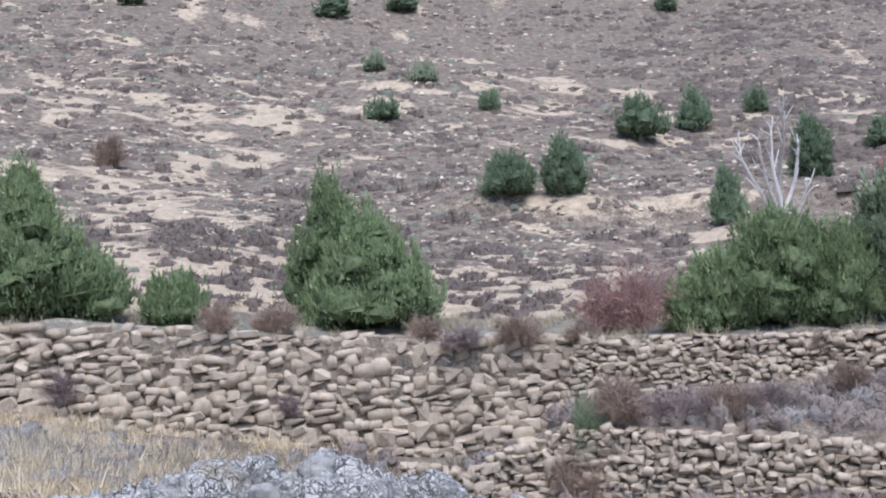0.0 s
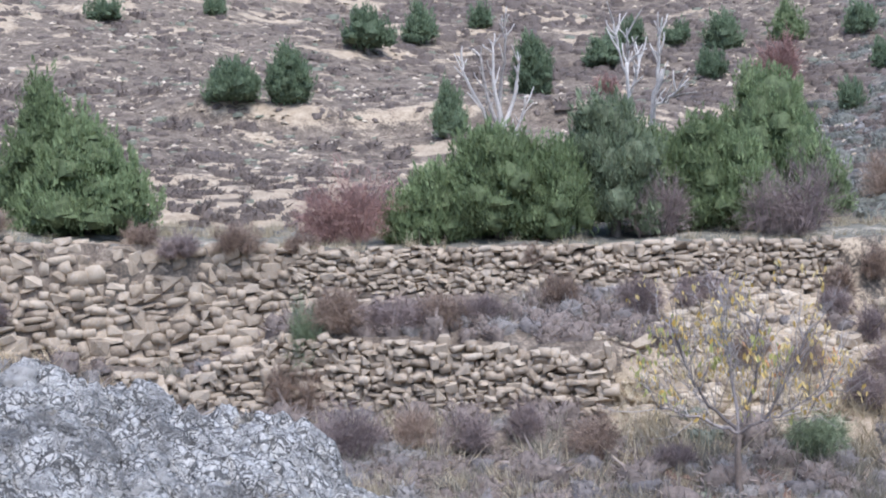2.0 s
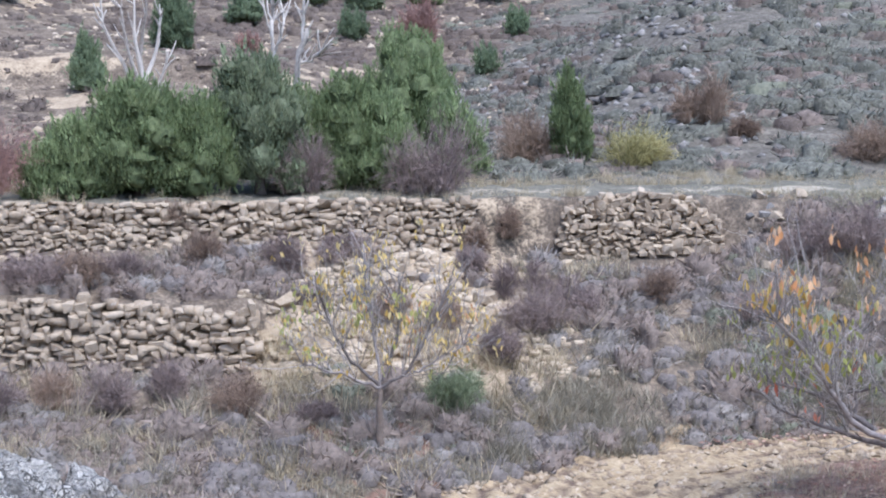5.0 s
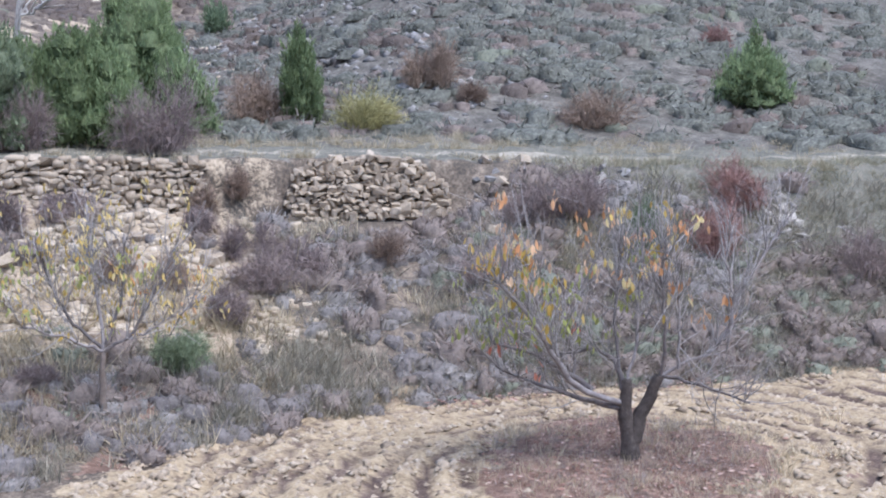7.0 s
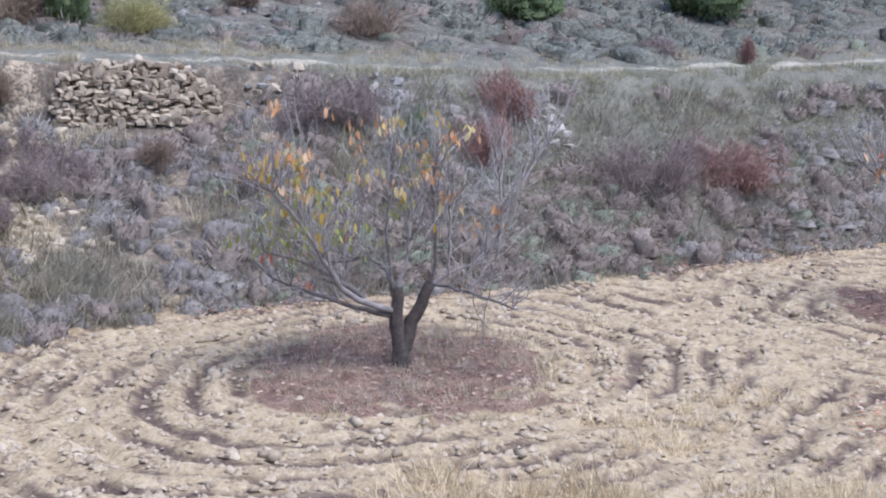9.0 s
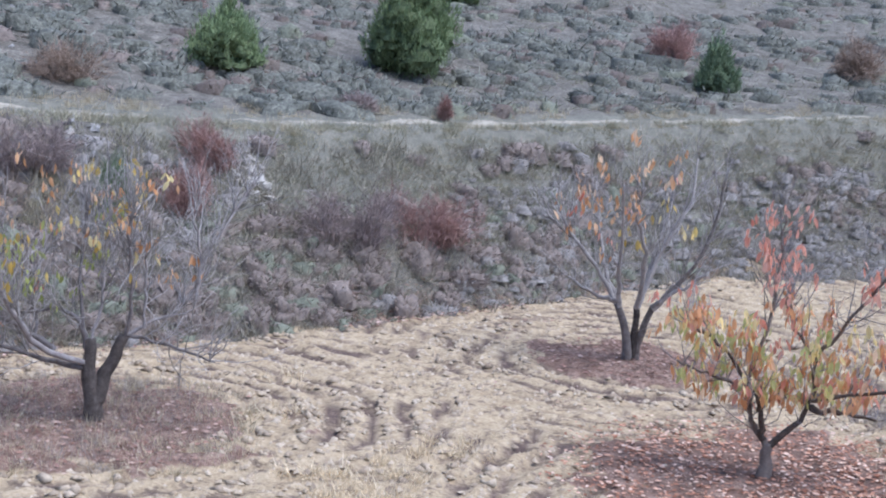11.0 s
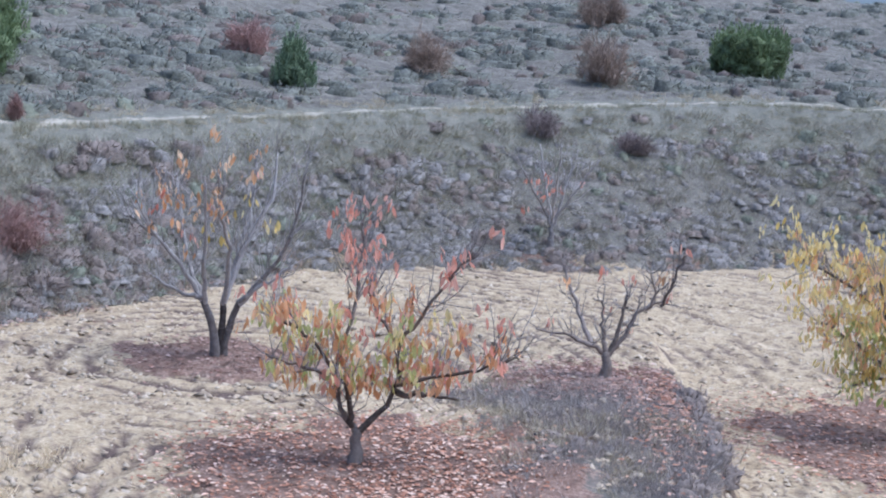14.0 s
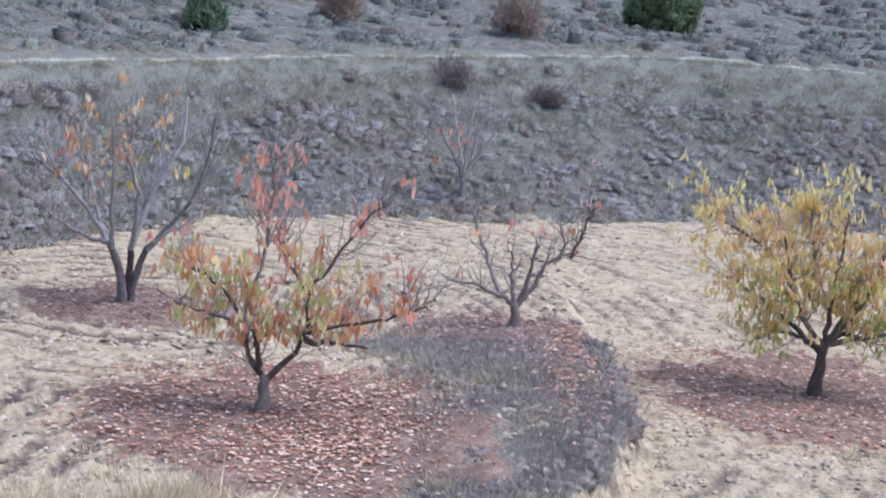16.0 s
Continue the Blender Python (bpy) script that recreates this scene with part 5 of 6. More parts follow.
cover("hill_stones", "pale tan loose stones on the hillside", "stones", TAN_STONE, CRUMBS, 13000, -20, 34, 36, 155, (0.08, 0.34), (0.4, 0.8), 307, left_hill, far=True, grow=True)
cover("heath", "dense grey-green heath covering the slope", "scrub", HEATH, CUSH, 8200, 23, 98, 33, 112, (0.35, 1.6), (0.3, 0.65), 308, right_hill, far=True)
cover("heath_grey", "grey-brown hummocks of spiny heath", "scrub", TUFT, CUSH, 1700, 23, 98, 33, 112, (0.5, 1.1), (0.5, 0.8), 309, right_hill, far=True)
cover("heath_brown", "brown hummocks of dry heath", "scrub", CUSHION_BROWN, CUSH, 1700, 23, 60, 33, 112, (0.4, 0.9), (0.5, 0.8), 319, lambda az, d, x, y: right_hill(az, d, x, y) * (1 - 0.8 * smooth(40, 46, az)), far=True)
cover("heath_green", "patches of greener low heath", "scrub", CUSHION_GREEN, CUSH, 2000, 34, 98, 36, 105, (0.5, 1.2), (0.4, 0.75), 352, lambda az, d, x, y: right_hill(az, d, x, y) * smooth(0.0, 0.5, fbm(x / 7, y / 7, 3, 89)), far=True)
cover("spur_stones", "grey broken limestone on the spur", "stones", GREY_STONE, CHIPS, 3000, 24, 50, 38, 75, (0.15, 0.5), (0.4, 0.8), 310, lambda az, d, x, y: np.exp(-((az - 30) / 6) ** 2), far=True)
cover("verge_grass", "straw-coloured dry grass along the track", "grass", PALE_GRASS, TUSS, 3600, -20, 98, lambda az: track_d(az) - 0.2, lambda az: track_d(az) + 3.4, (0.15, 0.38), (0.6, 1.2), 311,
      lambda az, d, x, y: (np.where(np.abs(d - track_d(az) - 0.2) < 0.4, 0.6, 0) + np.where(np.abs(d - track_d(az) - 2.5) < 0.7, 1.0, 0)) * smooth(-0.5, 0.4, vnoise(x / 1.5, y / 1.5, 77)))
cover("sward", "short faded green-grey grass under the track", "grass", SWARD, TUSS, 2600, 38, 98, lambda az: track_d(az) - 4.0, lambda az: track_d(az) + 0.7, (0.2, 0.45), (0.5, 0.9), 312,
      lambda az, d, x, y: np.where((d > track_d(az) - 4) & (d < track_d(az) + 0.6), 1.0, 0.0))


cover("slope_straw", "pale tufts of dry grass on the slope", "grass", PALE_GRASS, TUSS, 1100, 5, 42, slope_low, slope_high, (0.35, 0.7), (0.6, 1.1), 343,
      lambda az, d, x, y: np.where((d < track_d(az) - 0.9) & (d > foot_d(az)) & ((az > 16.2) | (d < low_d(az) - 0.8)), 1.0, 0.0) * smooth(0.0, 0.5, fbm(x / 2.0, y / 2.0, 3, 78)))
cover("edge_grass", "soft grey-green grass at the slope's foot", "grass", GRASS_GREY, TUSS, 800, 24, 40, lambda az: foot_d(az) - 0.3, lambda az: foot_d(az) + 2.4, (0.3, 0.6), (0.6, 1.0), 348,
      lambda az, d, x, y: smooth(-0.3, 0.4, fbm(x / 1.8, y / 1.8, 3, 86)))
cover("ledge_scrub", "brown and grey scrub on the ledge between the walls", "scrub", CUSHION_BROWN, CUSH_FINE, 70, 3.5, 17.5, lambda az: low_d(az) + 0.4, lambda az: track_d(az) - 0.8, (0.35, 0.75), (0.6, 1.0), 315)
cover("ledge_scrub", "grey scrub on the ledge between the walls", "scrub", CUSHION_GREY, CUSH_FINE, 34, 3.5, 17.5, lambda az: low_d(az) + 0.4, lambda az: track_d(az) - 0.8, (0.3, 0.65), (0.6, 1.0), 316)
cover("forecourt_grass", "tall straw-coloured grass before the wall", "grass", STRAW, TUSS, 900, -22, -3, 19.0, 30.3, (0.3, 0.55), (0.7, 1.1), 313)
cover("forecourt_scrub", "grey cushion scrub before the wall", "scrub", CUSHION_GREY, CUSH_FINE, 90, -22, 4, 19.0, 30.0, (0.3, 0.65), (0.7, 1.0), 314)


def rock_cushion(az, d, w, seed, mat, label):
    ob = thing("cushion_plant", Vector((*[float(q) for q in plan(az, d)], float(rock_lie(az, d, rock_ridge(az))) - 0.05)), seed * 40, label, "plant", "cushion plants on the rock", scale=w)
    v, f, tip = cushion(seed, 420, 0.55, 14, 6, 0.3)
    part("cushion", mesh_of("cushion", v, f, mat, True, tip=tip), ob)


for k, (az, d, w) in enumerate(((-5.5, 11.5, 0.34), (-7.6, 11.2, 0.22), (-3.9, 10.6, 0.2), (-1.5, 10.2, 0.34), (-0.9, 10.4, 0.26), (0.6, 9.9, 0.26), (2.4, 10.1, 0.3), (2.9, 10.5, 0.2), (-8.6, 10.6, 0.3), (-11.5, 11.2, 0.45), (-14.2, 11.3, 0.5))):
    rock_cushion(az, d, w, 800 + k, CUSHION_PALE, "pale grey cushion plant rooted in the limestone")


def in_field(az, d, x, y):
    fd = foot_d(az)
    return np.where((d < fd - 0.3) & (az > 19) & (d > 15.5), 1.0, 0.0)


def near_tree(key, size):
    ox, oy = plan(*TREES[key])
    return lambda az, d, x, y: 1 - smooth(size * 0.6, size * 1.15, np.hypot(x - ox, y - oy))


cover("clods", "dry pale clods of ploughed soil", "soil", CLOD, CRUMBS, 48000, 18, 96, lambda az: 15.6 + 0 * az, lambda az: foot_d(az) - 0.2, (0.04, 0.13), (0.6, 1.0), 321, lambda az, d, x, y: in_field(az, d, x, y) * (0.06 + 0.94 * smooth(-0.15, 0.3, furrows(x, y))), sink=-0.01)
cover("large_clods", "larger pale clods along the plough ridges", "soil", CLOD, CHIPS, 9000, 18, 96, lambda az: 15.6 + 0 * az, lambda az: foot_d(az) - 0.3, (0.12, 0.24), (0.4, 0.7), 322,
      lambda az, d, x, y: in_field(az, d, x, y) * smooth(0.0, 0.5, furrows(x, y)) * smooth(-0.4, 0.2, fbm(x / 2.5, y / 2.5, 2, 44)) * (1 - 0.8 * smooth(79, 81, az)), sink=-0.03)
leaf_chip = [(np.array([(-0.5, 0, 0.02), (0, -0.22, 0.12), (0.5, 0, 0.05), (0, 0.22, 0.0)]), np.array([(0, 1, 2), (0, 2, 3)]))]
cover("fallen_leaves", "fallen red-brown leaves under an orchard tree", "leaves", LITTER, leaf_chip, 2600, 35, 47, 19, 27, (0.06, 0.12), (1, 1.6), 331, near_tree("old", 2.6), sink=-0.1)
cover("fallen_leaves", "fallen red-brown leaves under an orchard tree", "leaves", LITTER, leaf_chip, 2600, 56, 66, 26, 32, (0.06, 0.12), (1, 1.6), 332, near_tree("vase", 2.0), sink=-0.1)
cover("fallen_leaves", "fallen red and orange leaves under an orchard tree", "leaves", LITTER_ORANGE, leaf_chip, 11000, 58, 76, 18, 27, (0.055, 0.115), (1, 1.8), 333, near_tree("bright", 3.2), sink=-0.1)
cover("fallen_leaves", "fallen red-brown leaves on the bank", "leaves", LITTER, leaf_chip, 5600, 70, 82, 25, 33, (0.07, 0.13), (1, 1.6), 334, near_tree("pruned", 2.6), sink=-0.1)
cover("fallen_leaves", "fallen orange-brown leaves under a yellow tree", "leaves", LITTER_ORANGE, leaf_chip, 9500, 78, 98, 23, 35, (0.07, 0.14), (1, 1.6), 335, near_tree("yellow", 4.2), sink=-0.08)
cover("fallen_leaves", "fallen red leaves down the bank's flank", "leaves", LITTER_ORANGE, leaf_chip, 4200, 75, 81, 21, 29.5, (0.07, 0.13), (1, 1.6), 344,
      lambda az, d, x, y: np.exp(-((az - 78.6) / 1.4) ** 2 - ((d - 25.5) / 3.2) ** 2), sink=-0.1)
cover("stray_leaves", "stray leaves blown over the field", "leaves", LITTER, leaf_chip, 2600, 56, 96, 16, 33, (0.06, 0.12), (1, 1.6), 345, lambda az, d, x, y: in_field(az, d, x, y) * smooth(-0.3, 0.5, fbm(x / 2, y / 2, 3, 79)), sink=-0.08)
cover("island_grass", "dark dry weeds round an orchard tree", "grass", WEED_DARK, TUSS, 1500, 35, 47, 19, 27, (0.12, 0.3), (0.6, 1.1), 336, near_tree("old", 2.5))
cover("fallen_leaves", "fallen red-brown leaves at the slope's foot", "leaves", LITTER, leaf_chip, 3000, 33, 66, lambda az: foot_d(az) - 0.9, lambda az: foot_d(az) + 1.0, (0.06, 0.12), (1, 1.6), 351,
      lambda az, d, x, y: smooth(-0.3, 0.4, fbm(x / 1.6, y / 1.6, 3, 14)), sink=-0.08)
cover("island_straw", "few straw tufts round an orchard tree", "grass", PALE_GRASS, TUSS, 420, 35, 47, 19, 27, (0.2, 0.42), (0.6, 1.1), 349, near_tree("old", 2.8))
cover("bank_grass", "grey dry grass on the bank", "grass", WEED_DARK, TUSS, 6200, 69, 82, 15, 29, (0.14, 0.36), (0.5, 0.9), 337, lambda az, d, x, y: bank_at(az, d, x, y) ** 1.5 * smooth(-0.45, 0.2, fbm(x / 1.3, y / 1.3, 3, 5)))
cover("bank_straw", "pale dry blades on the bank", "grass", PALE_GRASS, TUSS, 1500, 69, 81, 15, 28, (0.18, 0.4), (0.5, 0.9), 350, lambda az, d, x, y: bank_at(az, d, x, y) * smooth(0.0, 0.5, fbm(x / 1.6, y / 1.6, 3, 88)))
cover("bank_scrub", "low brown-grey scrub on the bank", "scrub", CUSHION_BROWN, CUSH_FINE, 150, 70, 82, 16, 28, (0.25, 0.5), (0.3, 0.6), 339, lambda az, d, x, y: bank_at(az, d, x, y) * smooth(-0.3, 0.3, fbm(x / 1.5, y / 1.5, 3, 6)))
cover("bank_scrub", "brown scrub along the bank's broken edge", "scrub", CUSHION_BROWN, CUSH_FINE, 150, 77, 82, 18, 30, (0.3, 0.6), (0.5, 0.9), 340, lambda az, d, x, y: np.exp(-((az - bank_edge(d) + 0.5) / 0.5) ** 2) * smooth(-0.4, 0.2, vnoise(x / 1.3, y / 1.3, 8)))
cover("fallen_leaves", "fallen red leaves between a tree and the bank", "leaves", LITTER_ORANGE, leaf_chip, 5200, 64, 74, 17, 24, (0.055, 0.115), (1, 1.8), 353,
      lambda az, d, x, y: np.exp(-((az - 69.6) / 2.6) ** 2 - ((d - 20.3) / 2.2) ** 2), sink=-0.1)
cover("meadow_grass", "tall straw-coloured dry grass at the field's near edge", "grass", STRAW, TUSS, 5000, 40, 80, 15.0, 19, (0.3, 0.6), (0.7, 1.2), 338,
      lambda az, d, x, y: (1 - smooth(17.0, 18.6, d + 0.8 * vnoise(x, y, 3))) * (0.12 + 0.88 * smooth(53, 57, az)) * (1 - smooth(64.2, 67.5, az + 1.2 * vnoise(x, y, 4))) * smooth(-0.3, 0.4, fbm(x / 1.6, y / 1.6, 3, 84)))


cover("field_straw", "straw-coloured weeds left standing in the field", "grass", STRAW, TUSS, 900, 44, 66, 17.5, 26, (0.2, 0.42), (0.5, 0.9), 346,
      lambda az, d, x, y: in_field(az, d, x, y) * smooth(0.25, 0.6, fbm(x / 2.2, y / 1.6, 3, 83)))
cover("track_grass", "sparse dry grass on the cart track", "grass", PALE_GRASS, TUSS, 420, 79, 97, 16, 34, (0.15, 0.35), (0.5, 0.9), 342,
      lambda az, d, x, y: smooth(0.5, 1.5, az - 80) * smooth(-0.2, 0.5, fbm(x / 1.5, y / 1.5, 3, 7)))


# ---- orchard trees ----
def leaf_mesh(seed, mat):
    """A hanging, folded, pointed leaf, its stalk at the origin."""
    rng = np.random.default_rng(seed)
    c = rng.uniform(-0.25, 0.25)
    v = np.array([0.92, 1, 1]) * np.array([(0, 0, 0), (-0.2, 0.05, -0.35), (0, 0, -0.4), (0.2, 0.05, -0.35), (-0.17, 0.08 + c * 0.4, -0.7), (0, c * 0.4, -0.72), (0.17, 0.08 + c * 0.4, -0.7), (0.02, c, -1.0)], float)
    f = np.array([(0, 1, 2), (0, 2, 3), (1, 4, 2), (4, 5, 2), (2, 5, 3), (5, 6, 3), (4, 7, 5), (5, 7, 6)])
    return mesh_of("leaf", v, f, mat)


LEAVES = {m.name: [leaf_mesh(70 + k, m) for k in range(3)] for m in (LEAF_ORANGE, LEAF_RED, LEAF_YELLOW, LEAF_GREEN)}


def orchard_tree(key, label, stems, limbs, r_trunk, seed, leaves=(), bark=None, twig=1.0, twigs_per=7, leaf=0.18, up=0.55, keep=300, limb_bark=None, main=None, thick=0.4):
    """stems and limbs are lines of (right, up) in metres as met from the footpath; depth is strewn by chance."""
    rng = np.random.default_rng(seed)
    bark = bark or BARK
    limb_bark = limb_bark or bark
    az, d = TREES[key]
    tree = thing("orchard_tree", place(az, d), -az, label, "tree", "orchard trees")
    ends = []

    def deep(line, amount):
        slope = rng.uniform(-1, 1) * amount
        x0, z0 = line[0]
        return [(x, slope * math.hypot(x - x0, z - z0), z) for x, z in line]
    for k, line in enumerate(stems):
        pts = bent([(x, 0.03 * k, z) for x, z in line], 8, rng, 0.012)
        pts[0, 2] -= 0.12
        v, f = tube(pts, r_trunk * (1.0 if k == 0 else 0.75), r_trunk * 0.5, 10, rng, 0.1)
        v[:10] = pts[0] + (v[:10] - pts[0]) * 1.25
        part("trunk", mesh_of("trunk", v, f, bark), tree)
    twigs = []
    for k, line in enumerate(limbs):
        r = r_trunk * (thick if line[0][1] < 1.25 else 0.55 * thick)
        pts = bent(deep(line, 0.55), 12, rng, 0.02)
        part("limb", mesh_of("limb", *tube(pts, r, 0.016, 7, rng, 0.12), main or (BARK_MID if bark is BARK else limb_bark)), tree)
        length = np.linalg.norm(np.diff(pts, axis=0), axis=1).sum()
        ends.append(pts[-1])
        for j in range(int(twigs_per * max(length, 0.8) / 1.6)):
            u = rng.uniform(0.28, 1.0)
            s = pts[int(u * 11)]
            along = pts[min(int(u * 11) + 1, 11)] - pts[max(int(u * 11) - 1, 0)]
            along /= np.linalg.norm(along) + 1e-9
            way = along * 0.6 + rng.normal(size=3) * 0.55 + np.array([0, 0, up])
            way /= np.linalg.norm(way)
            ln = twig * rng.uniform(0.45, 1.1)
            e = s + way * ln + np.array([0, 0, 0.12 * ln])
            q = bent([s, s + way * ln * 0.5 + rng.normal(size=3) * 0.05, e], 5, rng, 0.012)
            twigs.append(tube(q, 0.01, 0.004, 4))
            ends.append(q[-1])
            for i in range(4):
                s2 = q[rng.integers(1, 5)]
                w2 = way + rng.normal(size=3) * 0.7 + np.array([0, 0, 0.3])
                w2 /= np.linalg.norm(w2)
                e2 = s2 + w2 * twig * rng.uniform(0.2, 0.55)
                twigs.append(tube(np.array([s2, (s2 + e2) / 2 + rng.normal(size=3) * 0.02, e2]), 0.0048, 0.0022, 3))
                ends += [e2, (s2 + e2) / 2]
    part("branchwork", mesh_of("branchwork", *joined(twigs), limb_bark), tree, kind="stuff")
    ends = np.array(ends)
    made, rest = 0, {}
    for mat, count, (x0, x1, z0, z1) in leaves:
        box = ends[(ends[:, 0] > x0) & (ends[:, 0] < x1) & (ends[:, 2] > z0) & (ends[:, 2] < z1)]
        if not len(box):
            continue
        for k in range(count):
            if k % 4 == 0:
                bunch = box[rng.integers(len(box))]
            p = bunch + rng.normal(size=3) * [0.07, 0.07, 0.06]
            s = leaf * rng.uniform(0.7, 1.25)
            m = pose(*p, rng.normal() * 16, rng.normal() * 16, rng.uniform(0, 360)) @ Matrix.Diagonal((s, s, s, 1))
            me = LEAVES[mat.name][rng.integers(3)]
            if made < keep:
                ob = part("leaf", me, tree)
                ob.matrix_basis = m
                made += 1
            else:
                v, f = arrays(me)
                mm = np.array(m)
                rest.setdefault(mat.name, []).append((v @ mm[:3, :3].T + mm[:3, 3], f))
    for name, pieces in rest.items():
        part("foliage", mesh_of("foliage", *joined(pieces), bpy.data.materials[name]), tree, kind="stuff")
    return tree


orchard_tree("old", "old cherry tree with few yellow and orange leaves",
             [[(0, 0), (-0.04, 0.4), (-0.09, 0.85), (-0.07, 1.32)], [(0.02, 0.5), (0.19, 0.8), (0.32, 1.12), (0.42, 1.38)]],
             [[(-0.12, 0.88), (-0.53, 0.98), (-1.05, 1.16), (-1.58, 1.35), (-2.05, 1.62)], [(-0.12, 0.95), (-0.75, 1.22), (-1.14, 1.77), (-1.36, 2.3), (-1.85, 2.95), (-2.1, 3.4)],
              [(-0.08, 1.1), (-0.2, 1.45), (-0.32, 1.68), (-0.7, 1.74), (-1.1, 1.66)], [(-0.2, 1.5), (-0.26, 2.3), (-0.17, 2.9), (-0.22, 3.5)],
              [(-0.06, 1.28), (0.08, 1.9), (0.1, 2.6), (0.2, 3.4)], [(0.4, 1.34), (0.8, 1.38), (1.23, 1.26), (1.75, 1.15)],
              [(0.42, 1.36), (0.9, 1.58), (1.4, 1.85), (1.6, 2.5), (2.0, 3.1), (2.45, 3.75)], [(0.42, 1.36), (0.5, 2.2), (0.42, 2.9), (0.5, 3.5)],
              [(0.7, 1.5), (0.72, 2.2), (0.65, 3.0)], [(1.45, 1.95), (1.5, 2.5), (1.38, 3.4)], [(-1.36, 2.3), (-1.5, 2.9), (-1.6, 3.5)],
              [(-0.85, 1.3), (-0.95, 2.0), (-0.75, 2.8)], [(-1.1, 1.7), (-1.5, 2.1), (-2.3, 2.6)], [(-0.6, 1.15), (-1.3, 1.6), (-2.2, 1.95)]],
             0.16, 501, [(LEAF_ORANGE, 190, (-2.4, 1.2, 2.9, 4.6)), (LEAF_YELLOW, 210, (-2.6, 0.9, 2.3, 4.2)), (LEAF_GREEN, 230, (-2.8, 0.2, 1.9, 3.3)), (LEAF_ORANGE, 26, (0.5, 1.7, 1.6, 3.0)), (LEAF_RED, 24, (-2.6, -0.8, 1.3, 2.2))], twigs_per=26, leaf=0.155, limb_bark=BARK_PALE, main=LIMB, thick=0.33)
orchard_tree("vase", "bare vase-shaped cherry tree with a few orange leaves",
             [[(-0.05, 0), (-0.1, 0.5), (-0.35, 1.2)], [(0.05, 0), (0.05, 0.5), (0.05, 1.15)], [(0.08, 0.1), (0.15, 0.55), (0.35, 1.15)]],
             [[(-0.35, 1.15), (-0.75, 1.8), (-1.3, 2.4), (-1.75, 3.2)], [(-0.35, 1.15), (-0.7, 2.0), (-0.95, 3.3)], [(-0.3, 1.1), (-0.35, 2.0), (-0.35, 3.6)],
              [(0.04, 1.1), (0.15, 2.2), (-0.1, 3.0), (0.0, 3.6)], [(0.06, 1.1), (0.42, 2.2), (0.9, 3.2), (0.95, 4.0)], [(0.35, 1.15), (0.85, 1.8), (1.25, 2.7), (1.42, 3.9)],
              [(0.35, 1.1), (0.75, 1.5), (1.3, 2.0)], [(-0.3, 1.2), (-0.75, 1.3), (-1.2, 1.6)], [(0.06, 1.1), (0.25, 1.9), (0.5, 2.9), (0.6, 3.7)], [(-0.95, 2.0), (-1.5, 2.5), (-1.9, 2.7)]],
             0.115, 502, [(LEAF_ORANGE, 70, (-1.3, 0.0, 2.9, 3.9)), (LEAF_ORANGE, 26, (-0.2, 0.6, 3.7, 4.8)), (LEAF_ORANGE, 26, (-1.8, -0.6, 2.0, 3.3)), (LEAF_RED, 18, (-1.8, 1.8, 2.2, 4.0)), (LEAF_YELLOW, 30, (-0.3, 1.4, 2.2, 3.4))], BARK, twigs_per=15, up=0.7, limb_bark=BARK_PALE, main=BARK_PALE, leaf=0.19, thick=0.5)
orchard_tree("bright", "small cherry tree with orange, red and green leaves",
             [[(0, 0), (0.02, 0.3), (0.03, 0.62)]],
             [[(0.0, 0.55), (-0.25, 0.95), (-0.36, 1.6)], [(-0.05, 0.65), (-0.12, 1.1), (-0.25, 1.45)], [(0.05, 0.55), (0.42, 0.95), (0.56, 1.3), (0.6, 2.1)],
              [(0.55, 1.2), (1.0, 1.16), (1.5, 1.1)], [(-0.36, 1.5), (-0.12, 2.4), (-0.06, 3.2), (-0.05, 3.9)], [(0.6, 2.0), (0.9, 2.5), (1.2, 3.0), (1.5, 3.5)],
              [(-0.36, 1.5), (-0.8, 2.1), (-1.3, 2.4)], [(0.58, 1.3), (1.5, 1.6), (2.3, 1.95)], [(-0.3, 1.4), (-0.9, 1.5), (-1.4, 1.6)], [(0.6, 1.9), (0.2, 2.4), (0.1, 2.9)]],
             0.125, 503, [(LEAF_ORANGE, 430, (-1.8, 1.5, 1.2, 2.8)), (LEAF_GREEN, 230, (-1.7, 1.0, 1.4, 2.5)), (LEAF_RED, 170, (-1.9, 2.1, 1.2, 2.6)), (LEAF_RED, 190, (-1.4, 2.1, 2.4, 4.3)), (LEAF_YELLOW, 190, (-1.4, 1.4, 1.3, 2.6)), (LEAF_ORANGE, 60, (0.8, 2.8, 0.6, 2.2))], twig=0.8, twigs_per=18, leaf=0.18, bark=BARK_BROWN, limb_bark=LIMB, main=BARK_BROWN, thick=0.45)
